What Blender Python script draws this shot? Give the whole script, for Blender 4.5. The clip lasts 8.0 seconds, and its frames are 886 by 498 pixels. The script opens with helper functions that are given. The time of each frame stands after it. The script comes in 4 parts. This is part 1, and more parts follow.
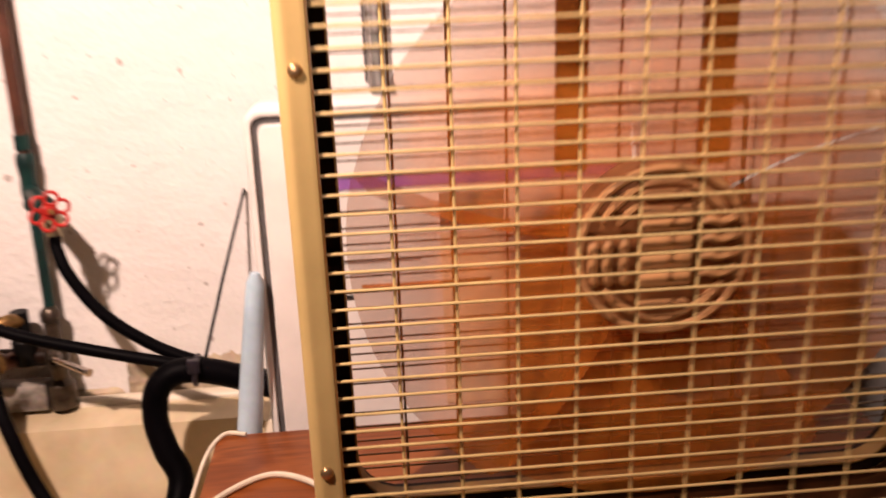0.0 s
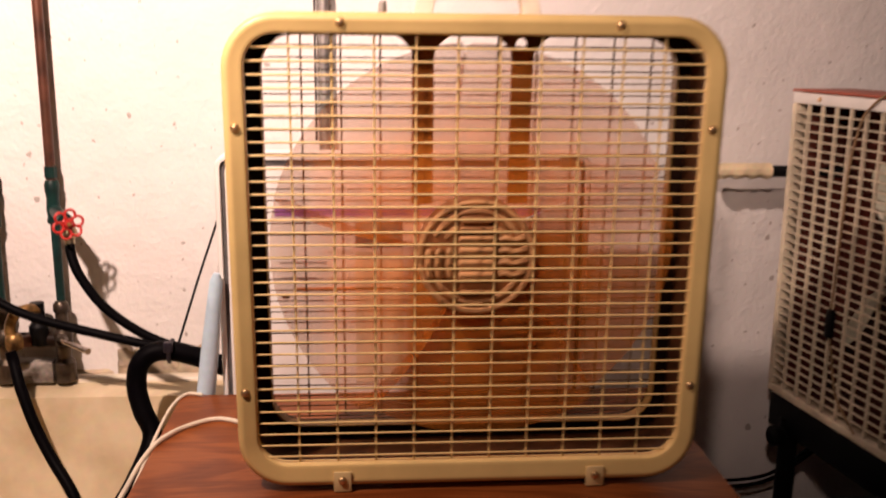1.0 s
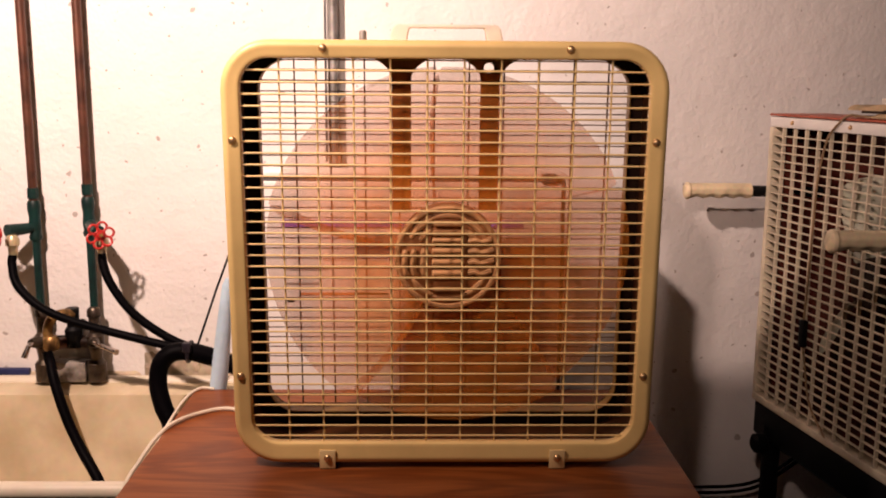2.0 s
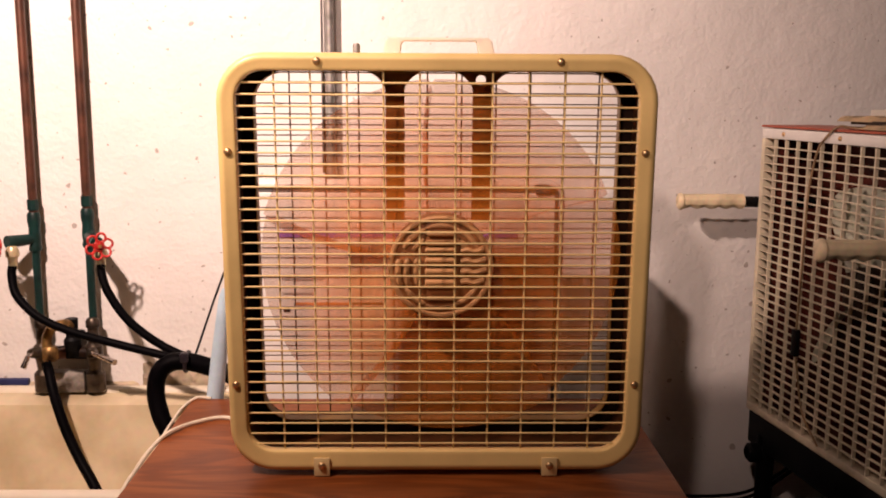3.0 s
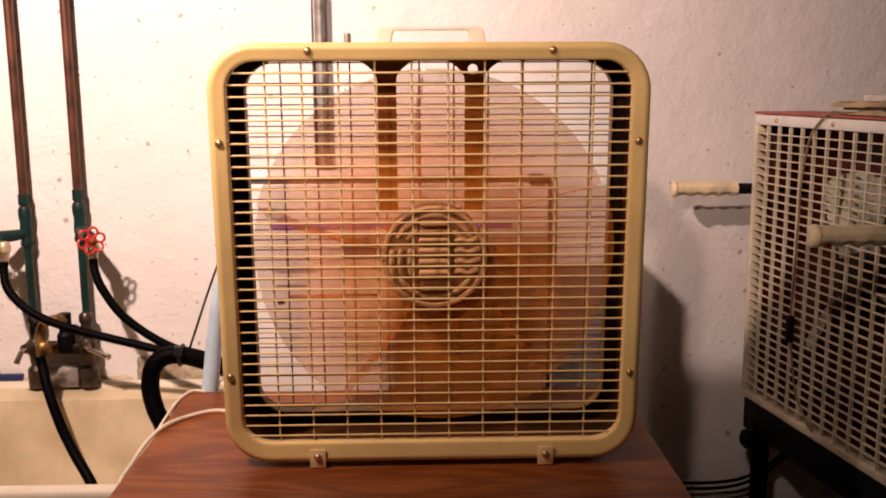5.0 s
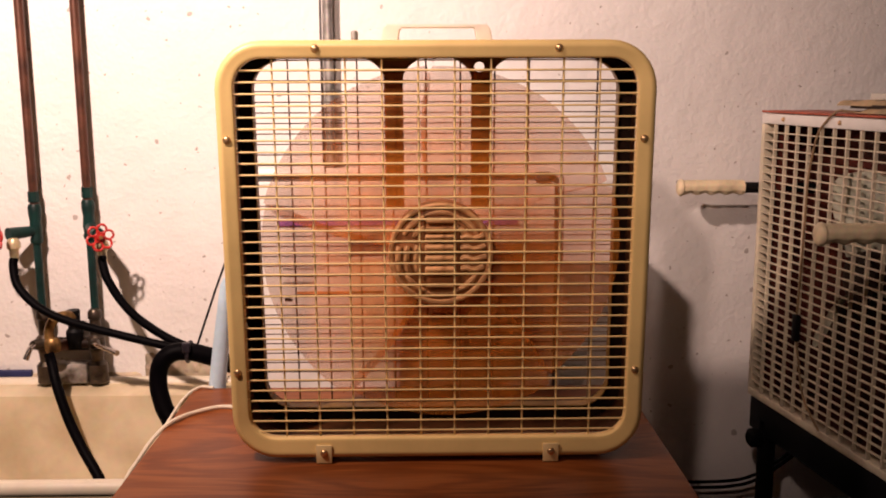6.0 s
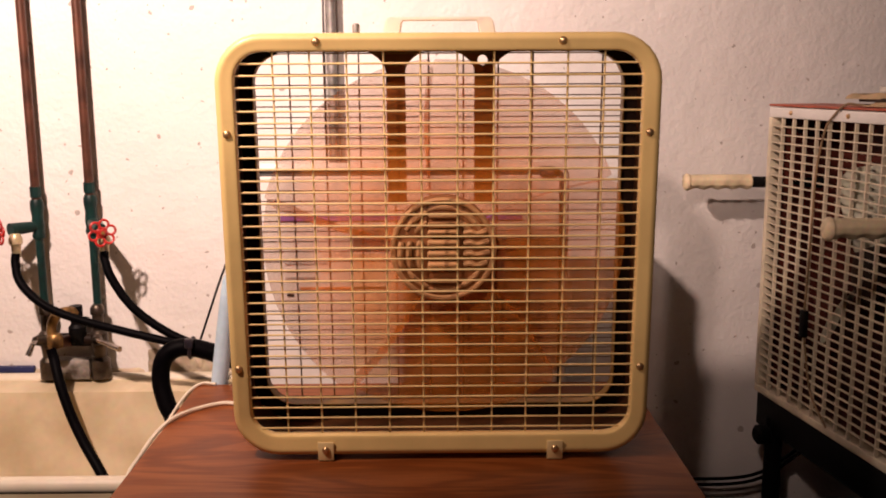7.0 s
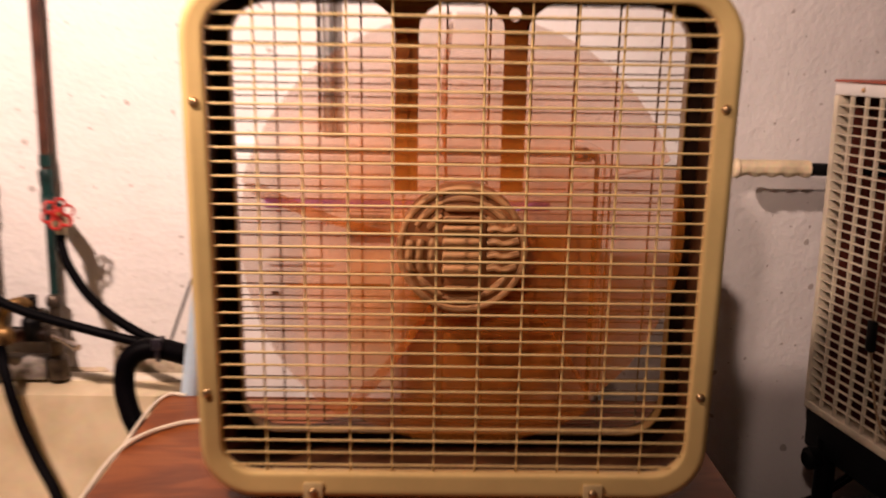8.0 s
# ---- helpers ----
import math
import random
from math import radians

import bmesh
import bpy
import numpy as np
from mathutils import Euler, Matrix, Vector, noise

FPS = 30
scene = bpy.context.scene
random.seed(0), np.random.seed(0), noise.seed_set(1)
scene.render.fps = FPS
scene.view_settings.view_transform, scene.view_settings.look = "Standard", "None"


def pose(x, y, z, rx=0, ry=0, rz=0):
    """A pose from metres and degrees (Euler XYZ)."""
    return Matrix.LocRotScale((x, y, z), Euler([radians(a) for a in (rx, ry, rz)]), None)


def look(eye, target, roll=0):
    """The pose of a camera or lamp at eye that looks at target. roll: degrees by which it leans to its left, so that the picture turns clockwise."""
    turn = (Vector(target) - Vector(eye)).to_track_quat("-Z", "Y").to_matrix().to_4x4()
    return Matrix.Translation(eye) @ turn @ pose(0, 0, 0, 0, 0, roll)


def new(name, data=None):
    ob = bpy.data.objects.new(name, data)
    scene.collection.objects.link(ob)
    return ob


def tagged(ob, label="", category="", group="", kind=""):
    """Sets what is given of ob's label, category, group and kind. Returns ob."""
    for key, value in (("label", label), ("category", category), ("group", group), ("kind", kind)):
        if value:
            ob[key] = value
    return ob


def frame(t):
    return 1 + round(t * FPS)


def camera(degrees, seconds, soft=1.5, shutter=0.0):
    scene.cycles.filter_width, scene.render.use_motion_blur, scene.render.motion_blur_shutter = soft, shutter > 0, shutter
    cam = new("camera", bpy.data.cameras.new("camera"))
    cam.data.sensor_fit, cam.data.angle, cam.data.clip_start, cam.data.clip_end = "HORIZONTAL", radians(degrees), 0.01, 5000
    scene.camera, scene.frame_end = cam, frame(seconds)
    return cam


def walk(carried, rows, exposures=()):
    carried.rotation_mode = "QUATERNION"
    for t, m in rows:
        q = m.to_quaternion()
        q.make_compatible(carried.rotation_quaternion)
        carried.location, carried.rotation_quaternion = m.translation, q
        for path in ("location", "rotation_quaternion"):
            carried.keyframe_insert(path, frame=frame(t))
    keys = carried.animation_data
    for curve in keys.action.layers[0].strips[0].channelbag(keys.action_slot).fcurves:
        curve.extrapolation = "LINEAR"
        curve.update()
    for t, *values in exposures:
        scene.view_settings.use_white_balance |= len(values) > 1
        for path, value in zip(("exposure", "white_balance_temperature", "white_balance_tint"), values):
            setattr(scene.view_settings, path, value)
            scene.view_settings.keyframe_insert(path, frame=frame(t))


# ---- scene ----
cam = camera(50.8, 8.0, soft=1.9, shutter=0.8)
PATH = [
    (0, (-0.214, -0.648, 1.237), (-0.07, 1.265, 0.67), -2.3),
    (0.2, (-0.194, -0.741, 1.245), (-0.096, 1.19, 0.734), -1.3),
    (0.5, (-0.185, -0.886, 1.247), (-0.036, 1.045, 0.748), 0.5),
    (0.7, (-0.16, -0.949, 1.258), (0.009, 0.984, 0.775), 1.1),
    (1, (-0.113, -1.032, 1.271), (0.035, 0.915, 0.838), 0.6),
    (1.2, (-0.079, -1.073, 1.259), (0.02, 0.886, 0.866), 0.9),
    (1.5, (-0.043, -1.128, 1.253), (0.021, 0.836, 0.88), 1.0),
    (2, (-0.024, -1.171, 1.251), (0.015, 0.798, 0.899), 0.4),
    (3.5, (-0.011, -1.188, 1.249), (0.024, 0.786, 0.927), 0.3),
    (4, (-0.013, -1.187, 1.248), (0.032, 0.786, 0.919), 0.3),
    (4.5, (-0.013, -1.182, 1.248), (0.041, 0.788, 0.904), -0.2),
    (6, (-0.01, -1.19, 1.244), (0.021, 0.781, 0.901), -0.2),
    (6.5, (-0.008, -1.187, 1.242), (0.012, 0.782, 0.895), -0.2),
    (7, (-0.005, -1.177, 1.242), (0.012, 0.791, 0.889), -0.3),
    (7.3, (-0.007, -1.156, 1.241), (0.005, 0.813, 0.886), -0.3),
    (7.5, (-0.008, -1.125, 1.243), (-0.011, 0.842, 0.88), -0.2),
    (7.8, (-0.018, -1.04, 1.229), (-0.024, 0.924, 0.854), 0.3),
    (8, (-0.029, -0.942, 1.229), (0.001, 1.015, 0.819), 0.9),
]
walk(cam, [(t, look(eye, target, roll)) for t, eye, target, roll in PATH],
     exposures=[(0, 0.10), (0.5, 0.08), (1.2, 0.02), (2, 0.0), (8, 0.0)])

# ---------------------------------------------------------------- light
world = bpy.data.worlds.new("world")
scene.world = world
world.use_nodes = True
world.node_tree.nodes["Background"].inputs[0].default_value = (0.9, 0.8, 0.7, 1)
world.node_tree.nodes["Background"].inputs[1].default_value = 0.0


def work_lamp(eye, target, watts, cone, size):
    """A shaded work lamp hung in front of the wall, above the view."""
    lamp = bpy.data.lights.new("work_lamp", "SPOT")
    lamp.energy, lamp.color, lamp.shadow_soft_size = watts, (1.0, 0.71, 0.60), size
    lamp.spot_size, lamp.spot_blend = radians(cone), 1.0
    new("work_lamp", lamp).matrix_basis = look(eye, target)


work_lamp((-0.72, -0.50, 1.97), (-0.58, 0.63, 1.44), 163, 117, 0.03)
work_lamp((-0.37, -1.50, 2.00), (0.26, 0.50, 1.42), 66, 52, 0.045)

# ---------------------------------------------------------------- materials


def material(name, base, rough=0.5, metal=0.0, vary=0.12, scale=12.0, bump=0.1, fine=160.0, dark=None, stretch=(1, 1, 1), piece=0.0, spec=0.5, distort=0.0):
    """A surface with coarse stains, fine grain and relief."""
    m = bpy.data.materials.new(name)
    m.use_nodes = True
    nt = m.node_tree
    n, l = nt.nodes, nt.links
    b = n["Principled BSDF"]
    b.inputs["Metallic"].default_value = metal
    b.inputs["Specular IOR Level"].default_value = spec
    co = n.new("ShaderNodeTexCoord")
    mp = n.new("ShaderNodeMapping")
    mp.inputs["Scale"].default_value = stretch
    l.new(co.outputs["Object"], mp.inputs["Vector"])
    a = n.new("ShaderNodeTexNoise")
    a.inputs["Scale"].default_value, a.inputs["Detail"].default_value, a.inputs["Distortion"].default_value = scale, 6, distort
    c = n.new("ShaderNodeTexNoise")
    c.inputs["Scale"].default_value, c.inputs["Detail"].default_value = fine, 4
    l.new(mp.outputs[0], a.inputs["Vector"])
    l.new(mp.outputs[0], c.inputs["Vector"])
    ramp = n.new("ShaderNodeValToRGB")
    lo = dark or tuple(v * (1 - 2.2 * vary) for v in base)
    hi = tuple(min(1, v * (1 + vary)) for v in base)
    ramp.color_ramp.elements[0].position, ramp.color_ramp.elements[0].color = 0.28, (*lo, 1)
    ramp.color_ramp.elements[1].position, ramp.color_ramp.elements[1].color = 0.62, (*hi, 1)
    l.new(a.outputs["Fac"], ramp.inputs["Fac"])
    mix = n.new("ShaderNodeMix")
    mix.data_type, mix.blend_type = "RGBA", "MULTIPLY"
    mix.inputs["Factor"].default_value = 0.35 * min(1, vary * 4)
    l.new(ramp.outputs["Color"], mix.inputs["A"])
    l.new(c.outputs["Color"], mix.inputs["B"])
    out = mix.outputs["Result"]
    if piece:
        info = n.new("ShaderNodeObjectInfo")
        hsv = n.new("ShaderNodeHueSaturation")
        rng = n.new("ShaderNodeMapRange")
        rng.inputs["To Min"].default_value, rng.inputs["To Max"].default_value = 1 - piece, 1 + piece
        l.new(info.outputs["Random"], rng.inputs["Value"])
        l.new(rng.outputs[0], hsv.inputs["Value"])
        l.new(out, hsv.inputs["Color"])
        out = hsv.outputs["Color"]
    l.new(out, b.inputs["Base Color"])
    r = n.new("ShaderNodeMapRange")
    r.inputs["To Min"].default_value, r.inputs["To Max"].default_value = max(0.02, rough - 0.1), min(1, rough + 0.12)
    l.new(a.outputs["Fac"], r.inputs["Value"])
    l.new(r.outputs[0], b.inputs["Roughness"])
    if bump:
        bp = n.new("ShaderNodeBump")
        bp.inputs["Strength"].default_value, bp.inputs["Distance"].default_value = bump, 0.002
        l.new(c.outputs["Fac"], bp.inputs["Height"])
        l.new(bp.outputs[0], b.inputs["Normal"])
    return m


def plaster(name, base):
    """Painted rough wall: rolled paint, trowel relief, dark pits and scuffs."""
    m = material(name, base, 0.75, vary=0.05, scale=2.5, bump=0.0)
    nt = m.node_tree
    n, l = nt.nodes, nt.links
    b = n["Principled BSDF"]
    co = n.new("ShaderNodeTexCoord")
    big = n.new("ShaderNodeTexNoise")
    big.inputs["Scale"].default_value, big.inputs["Detail"].default_value = 22, 8
    small = n.new("ShaderNodeTexNoise")
    small.inputs["Scale"].default_value, small.inputs["Detail"].default_value = 110, 5
    wob = n.new("ShaderNodeTexNoise")
    wob.inputs["Scale"].default_value = 60
    trowel = n.new("ShaderNodeTexNoise")
    trowel.inputs["Scale"].default_value, trowel.inputs["Detail"].default_value, trowel.inputs["Distortion"].default_value = 9, 5, 0.6
    for t in (big, small, wob, trowel):
        l.new(co.outputs["Object"], t.inputs["Vector"])
    off = n.new("ShaderNodeMix")
    off.data_type = "VECTOR"
    off.inputs["Factor"].default_value = 0.015
    l.new(co.outputs["Object"], off.inputs["A"])
    l.new(wob.outputs["Color"], off.inputs["B"])
    sep = n.new("ShaderNodeSeparateXYZ")
    l.new(off.outputs["Result"], sep.inputs[0])
    flat = n.new("ShaderNodeCombineXYZ")
    l.new(sep.outputs["X"], flat.inputs["X"])
    l.new(sep.outputs["Z"], flat.inputs["Y"])

    def pits(scale, size, share):
        """Scattered chips: one in some cells of the wall's face, of uneven size."""
        pit = n.new("ShaderNodeTexVoronoi")
        pit.voronoi_dimensions = "2D"
        pit.inputs["Scale"].default_value = scale
        l.new(flat.outputs[0], pit.inputs["Vector"])
        tint = n.new("ShaderNodeSeparateColor")
        l.new(pit.outputs["Color"], tint.inputs["Color"])
        width = n.new("ShaderNodeMath")
        width.operation = "MULTIPLY"
        width.inputs[1].default_value = size
        l.new(tint.outputs["Green"], width.inputs[0])
        lt = n.new("ShaderNodeMath")
        lt.operation = "LESS_THAN"
        l.new(pit.outputs["Distance"], lt.inputs[0])
        l.new(width.outputs[0], lt.inputs[1])
        pick = n.new("ShaderNodeMath")
        pick.operation = "LESS_THAN"
        pick.inputs[1].default_value = share
        l.new(tint.outputs["Red"], pick.inputs[0])
        both = n.new("ShaderNodeMath")
        both.operation = "MULTIPLY"
        l.new(lt.outputs[0], both.inputs[0])
        l.new(pick.outputs[0], both.inputs[1])
        return both.outputs[0]

    most = n.new("ShaderNodeMath")
    most.operation = "MAXIMUM"
    l.new(pits(13, 0.072, 0.34), most.inputs[0])
    l.new(pits(34, 0.080, 0.30), most.inputs[1])
    fade = n.new("ShaderNodeMath")
    fade.operation = "MULTIPLY"
    fade.inputs[1].default_value = 0.55
    l.new(most.outputs[0], fade.inputs[0])
    old = b.inputs["Base Color"].links[0].from_socket
    mx = n.new("ShaderNodeMix")
    mx.data_type = "RGBA"
    mx.inputs["B"].default_value = (0.16, 0.10, 0.07, 1)
    l.new(fade.outputs[0], mx.inputs["Factor"])
    l.new(old, mx.inputs["A"])
    l.new(mx.outputs["Result"], b.inputs["Base Color"])
    add = n.new("ShaderNodeMath")
    add.operation = "MULTIPLY_ADD"
    add.inputs[1].default_value = 0.35
    l.new(small.outputs["Fac"], add.inputs[0])
    l.new(big.outputs["Fac"], add.inputs[2])
    add2 = n.new("ShaderNodeMath")
    add2.operation = "MULTIPLY_ADD"
    add2.inputs[1].default_value = 0.5
    l.new(trowel.outputs["Fac"], add2.inputs[0])
    l.new(add.outputs[0], add2.inputs[2])
    bp = n.new("ShaderNodeBump")
    bp.inputs["Strength"].default_value, bp.inputs["Distance"].default_value = 0.75, 0.005
    l.new(add2.outputs[0], bp.inputs["Height"])
    l.new(bp.outputs[0], b.inputs["Normal"])
    return m


def translucent(name, base, cover):
    """See-through blade tint that paints in the haze of spinning."""
    m = material(name, base, 0.4, vary=0.15, scale=20, bump=0.05)
    nt = m.node_tree
    n, l = nt.nodes, nt.links
    clear = n.new("ShaderNodeBsdfTransparent")
    mix = n.new("ShaderNodeMixShader")
    # painted haze: strong near the hub, almost clear at the tip
    co = n.new("ShaderNodeTexCoord")
    flat = n.new("ShaderNodeVectorMath")
    flat.operation = "MULTIPLY"
    flat.inputs[1].default_value = (1, 0, 1)
    l.new(co.outputs["Object"], flat.inputs[0])
    far = n.new("ShaderNodeVectorMath")
    far.operation = "LENGTH"
    l.new(flat.outputs["Vector"], far.inputs[0])
    thin = n.new("ShaderNodeMapRange")
    thin.interpolation_type = "SMOOTHSTEP"
    thin.inputs["From Min"].default_value, thin.inputs["From Max"].default_value = 0.10, 0.245
    thin.inputs["To Min"].default_value, thin.inputs["To Max"].default_value = 1.0, 0.32
    l.new(far.outputs["Value"], thin.inputs["Value"])
    tint = n.new("ShaderNodeMix")
    tint.data_type = "RGBA"
    tint.inputs["A"].default_value = (1, 1, 1, 1)
    tint.inputs["B"].default_value = (0.94, 0.80, 0.71, 1)
    l.new(thin.outputs[0], tint.inputs["Factor"])
    l.new(tint.outputs["Result"], clear.inputs[0])
    even = n.new("ShaderNodeMath")
    even.operation = "SQRT"
    l.new(thin.outputs[0], even.inputs[0])
    haze_share = n.new("ShaderNodeMath")
    haze_share.operation = "MULTIPLY"
    haze_share.inputs[1].default_value = cover
    l.new(even.outputs[0], haze_share.inputs[0])
    l.new(haze_share.outputs[0], mix.inputs[0])
    l.new(clear.outputs[0], mix.inputs[1])
    l.new(n["Principled BSDF"].outputs[0], mix.inputs[2])
    l.new(mix.outputs[0], n["Material Output"].inputs["Surface"])
    return m


def veneer(name, light, middle, dark):
    """Printed wood grain running along x: broad cathedral figure, fine pores, worn gloss."""
    m = bpy.data.materials.new(name)
    m.use_nodes = True
    nt = m.node_tree
    n, l = nt.nodes, nt.links
    b = n["Principled BSDF"]
    b.inputs["Specular IOR Level"].default_value = 0.18
    co = n.new("ShaderNodeTexCoord")

    def field(scale, stretch, detail, distort):
        mp = n.new("ShaderNodeMapping")
        mp.inputs["Scale"].default_value = stretch
        l.new(co.outputs["Object"], mp.inputs["Vector"])
        t = n.new("ShaderNodeTexNoise")
        t.inputs["Scale"].default_value, t.inputs["Detail"].default_value, t.inputs["Distortion"].default_value = scale, detail, distort
        l.new(mp.outputs[0], t.inputs["Vector"])
        return t.outputs["Fac"]

    broad = field(2.2, (0.9, 4.0, 4.0), 3, 1.6)
    bands = n.new("ShaderNodeMath")
    bands.operation = "MULTIPLY"
    bands.inputs[1].default_value = 34.0
    l.new(broad, bands.inputs[0])
    wave = n.new("ShaderNodeMath")
    wave.operation = "SINE"
    l.new(bands.outputs[0], wave.inputs[0])
    fig = n.new("ShaderNodeMapRange")
    fig.inputs["From Min"].default_value, fig.inputs["From Max"].default_value = -1.0, 1.0
    l.new(wave.outputs[0], fig.inputs["Value"])
    pores = field(9.0, (1.2, 34.0, 34.0), 6, 0.3)
    patch = field(2.6, (1.0, 1.6, 1.6), 4, 0.4)
    one = n.new("ShaderNodeMix")
    one.inputs["Factor"].default_value = 0.70
    l.new(fig.outputs[0], one.inputs["A"])
    l.new(pores, one.inputs["B"])
    two = n.new("ShaderNodeMix")
    two.inputs["Factor"].default_value = 0.42
    l.new(one.outputs["Result"], two.inputs["A"])
    l.new(patch, two.inputs["B"])
    ramp = n.new("ShaderNodeValToRGB")
    e = ramp.color_ramp.elements
    e[0].position, e[0].color = 0.30, (*dark, 1)
    e[1].position, e[1].color = 0.68, (*light, 1)
    mid = ramp.color_ramp.elements.new(0.48)
    mid.color = (*middle, 1)
    l.new(two.outputs["Result"], ramp.inputs["Fac"])
    l.new(ramp.outputs["Color"], b.inputs["Base Color"])
    r = n.new("ShaderNodeMapRange")
    r.inputs["To Min"].default_value, r.inputs["To Max"].default_value = 0.28, 0.50
    l.new(patch, r.inputs["Value"])
    l.new(r.outputs[0], b.inputs["Roughness"])
    bp = n.new("ShaderNodeBump")
    bp.inputs["Strength"].default_value, bp.inputs["Distance"].default_value = 0.12, 0.001
    l.new(pores, bp.inputs["Height"])
    l.new(bp.outputs[0], b.inputs["Normal"])
    return m


WALL = plaster("painted_plaster", (0.80, 0.765, 0.74))
# unseen room surfaces, coloured dark to keep bounce light low
LOWBOUNCE = material("low_bounce_wall", (0.035, 0.028, 0.024), 0.9, vary=0.2, scale=4, bump=0.4, fine=60)
CONCRETE = material("concrete", (0.055, 0.045, 0.040), 0.85, vary=0.2, scale=4, bump=0.4, fine=80)
CEIL = material("ceiling_boards", (0.07, 0.04, 0.024), 0.8, vary=0.2, scale=6)
WOOD = veneer("brown_veneer", (0.310, 0.095, 0.024), (0.205, 0.054, 0.012), (0.120, 0.028, 0.006))
ENAMEL = material("harvest_gold_enamel", (0.86, 0.62, 0.255), 0.38, vary=0.05, scale=14, bump=0.05, fine=220)
HANDLEIVORY = material("ivory_handle_plastic", (0.82, 0.76, 0.66), 0.4, vary=0.08, scale=20, bump=0.03)
WIRE = material("cream_gold_wire", (0.90, 0.67, 0.30), 0.35, vary=0.08, scale=30, bump=0.03)
BACKWIRE = material("shaded_grille_wire", (0.20, 0.13, 0.07), 0.5, vary=0.15, scale=30, bump=0.03)
# dark browns that put unlit recesses into the colour, also plain dark parts
INNER = material("dark_brown_and_shade", (0.026, 0.011, 0.006), 0.5, vary=0.25, scale=18, bump=0.05, spec=0.15)
LINER = material("shaded_liner_brown", (0.12, 0.045, 0.016), 0.45, vary=0.25, scale=18, bump=0.05, spec=0.3)
AMBER = material("dull_amber_enamel", (0.34, 0.19, 0.05), 0.5, vary=0.15, scale=18, bump=0.05)
STRUT = material("bronze_strut", (0.22, 0.09, 0.030), 0.5, vary=0.2, scale=18, bump=0.05)
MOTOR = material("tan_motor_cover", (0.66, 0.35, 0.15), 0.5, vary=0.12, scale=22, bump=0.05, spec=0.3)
MOTORBODY = material("shaded_tan_motor_body", (0.38, 0.15, 0.05), 0.5, vary=0.15, scale=22, bump=0.05, spec=0.3)
BLADE = translucent("amber_spin_haze", (0.96, 0.305, 0.040), 0.34)
STEEL = material("bronzed_screw", (0.74, 0.50, 0.26), 0.33, metal=0.85, vary=0.15, scale=60, bump=0)
TABGOLD = material("pale_gold_enamel", (0.93, 0.72, 0.36), 0.35, vary=0.05, scale=25, bump=0.04)
WHITE = material("white_plastic", (0.80, 0.77, 0.73), 0.42, vary=0.04, scale=18, bump=0.04)
DIRTYWHITE = material("yellowed_white_plastic", (0.72, 0.63, 0.47), 0.5, vary=0.14, scale=16, bump=0.06)
GASKET = material("grey_rubber", (0.09, 0.085, 0.085), 0.65, vary=0.15, scale=30)
PURPLE = material("purple_print", (0.30, 0.13, 0.42), 0.5, vary=0.12, scale=30, bump=0)
ORANGE = material("orange_print", (0.72, 0.30, 0.12), 0.5, vary=0.12, scale=30, bump=0)
HALFSHADOW = material("half_shadow_beige", (0.72, 0.63, 0.48), 0.5, vary=0.10, scale=24, bump=0)
GREYINK = material("grey_print", (0.42, 0.38, 0.36), 0.5, vary=0.1, scale=30, bump=0)
BLACKINK = material("black_print", (0.02, 0.02, 0.02), 0.5, vary=0.1, scale=30, bump=0)
GREENPIPE = material("verdigris_pipe", (0.005, 0.030, 0.027), 0.45, vary=0.3, scale=24, bump=0.2, fine=120, dark=(0.006, 0.013, 0.011), spec=0.3)
COPPER = material("aged_copper", (0.13, 0.050, 0.030), 0.45, metal=0.4, vary=0.25, scale=20, bump=0.1, dark=(0.05, 0.022, 0.016))
BRASS = material("old_brass", (0.36, 0.21, 0.075), 0.42, metal=0.7, vary=0.35, scale=40, bump=0.15, dark=(0.07, 0.035, 0.014))
PALEBRASS = material("pale_brass", (0.70, 0.56, 0.34), 0.38, metal=0.5, vary=0.25, scale=50, bump=0.1)
BRIGHT = material("bright_chrome", (0.70, 0.62, 0.56), 0.22, metal=1.0, vary=0.12, scale=40, bump=0.04)
RIM = material("cream_tub_rim", (0.74, 0.66, 0.52), 0.45, vary=0.08, scale=9, bump=0.06, fine=60)
CHROME = material("worn_chrome", (0.09, 0.07, 0.052), 0.36, metal=0.75, vary=0.4, scale=55, bump=0.2, dark=(0.035, 0.026, 0.02))
STAINED = material("limescaled_metal", (0.30, 0.27, 0.24), 0.55, metal=0.3, vary=0.35, scale=45, bump=0.2, dark=(0.09, 0.07, 0.055))
GALV = material("galvanised_steel", (0.34, 0.32, 0.30), 0.5, metal=0.5, vary=0.25, scale=30, bump=0.08)
REDMETAL = material("red_painted_metal", (0.50, 0.025, 0.02), 0.4, vary=0.2, scale=50, bump=0.1)
RUBBER = material("black_rubber_hose", (0.0016, 0.0012, 0.0020), 0.5, vary=0.25, scale=30, bump=0.12, spec=0.04)
HOSECLIP = material("dull_violet_black_clip", (0.030, 0.024, 0.036), 0.4, metal=0.3, vary=0.2, scale=40, bump=0.1)
BLACKMETAL = material("black_painted_steel", (0.004, 0.004, 0.005), 0.5, vary=0.2, scale=25, bump=0.05, spec=0.15)
TUB = material("beige_tub_plastic", (0.66, 0.55, 0.37), 0.5, vary=0.12, scale=9, bump=0.10, fine=60, dark=(0.50, 0.39, 0.23))
CORD = material("ivory_cord", (0.74, 0.66, 0.52), 0.5, vary=0.06, scale=40, bump=0)
BROWNCORD = material("brown_cord", (0.30, 0.19, 0.10), 0.5, vary=0.15, scale=40, bump=0)
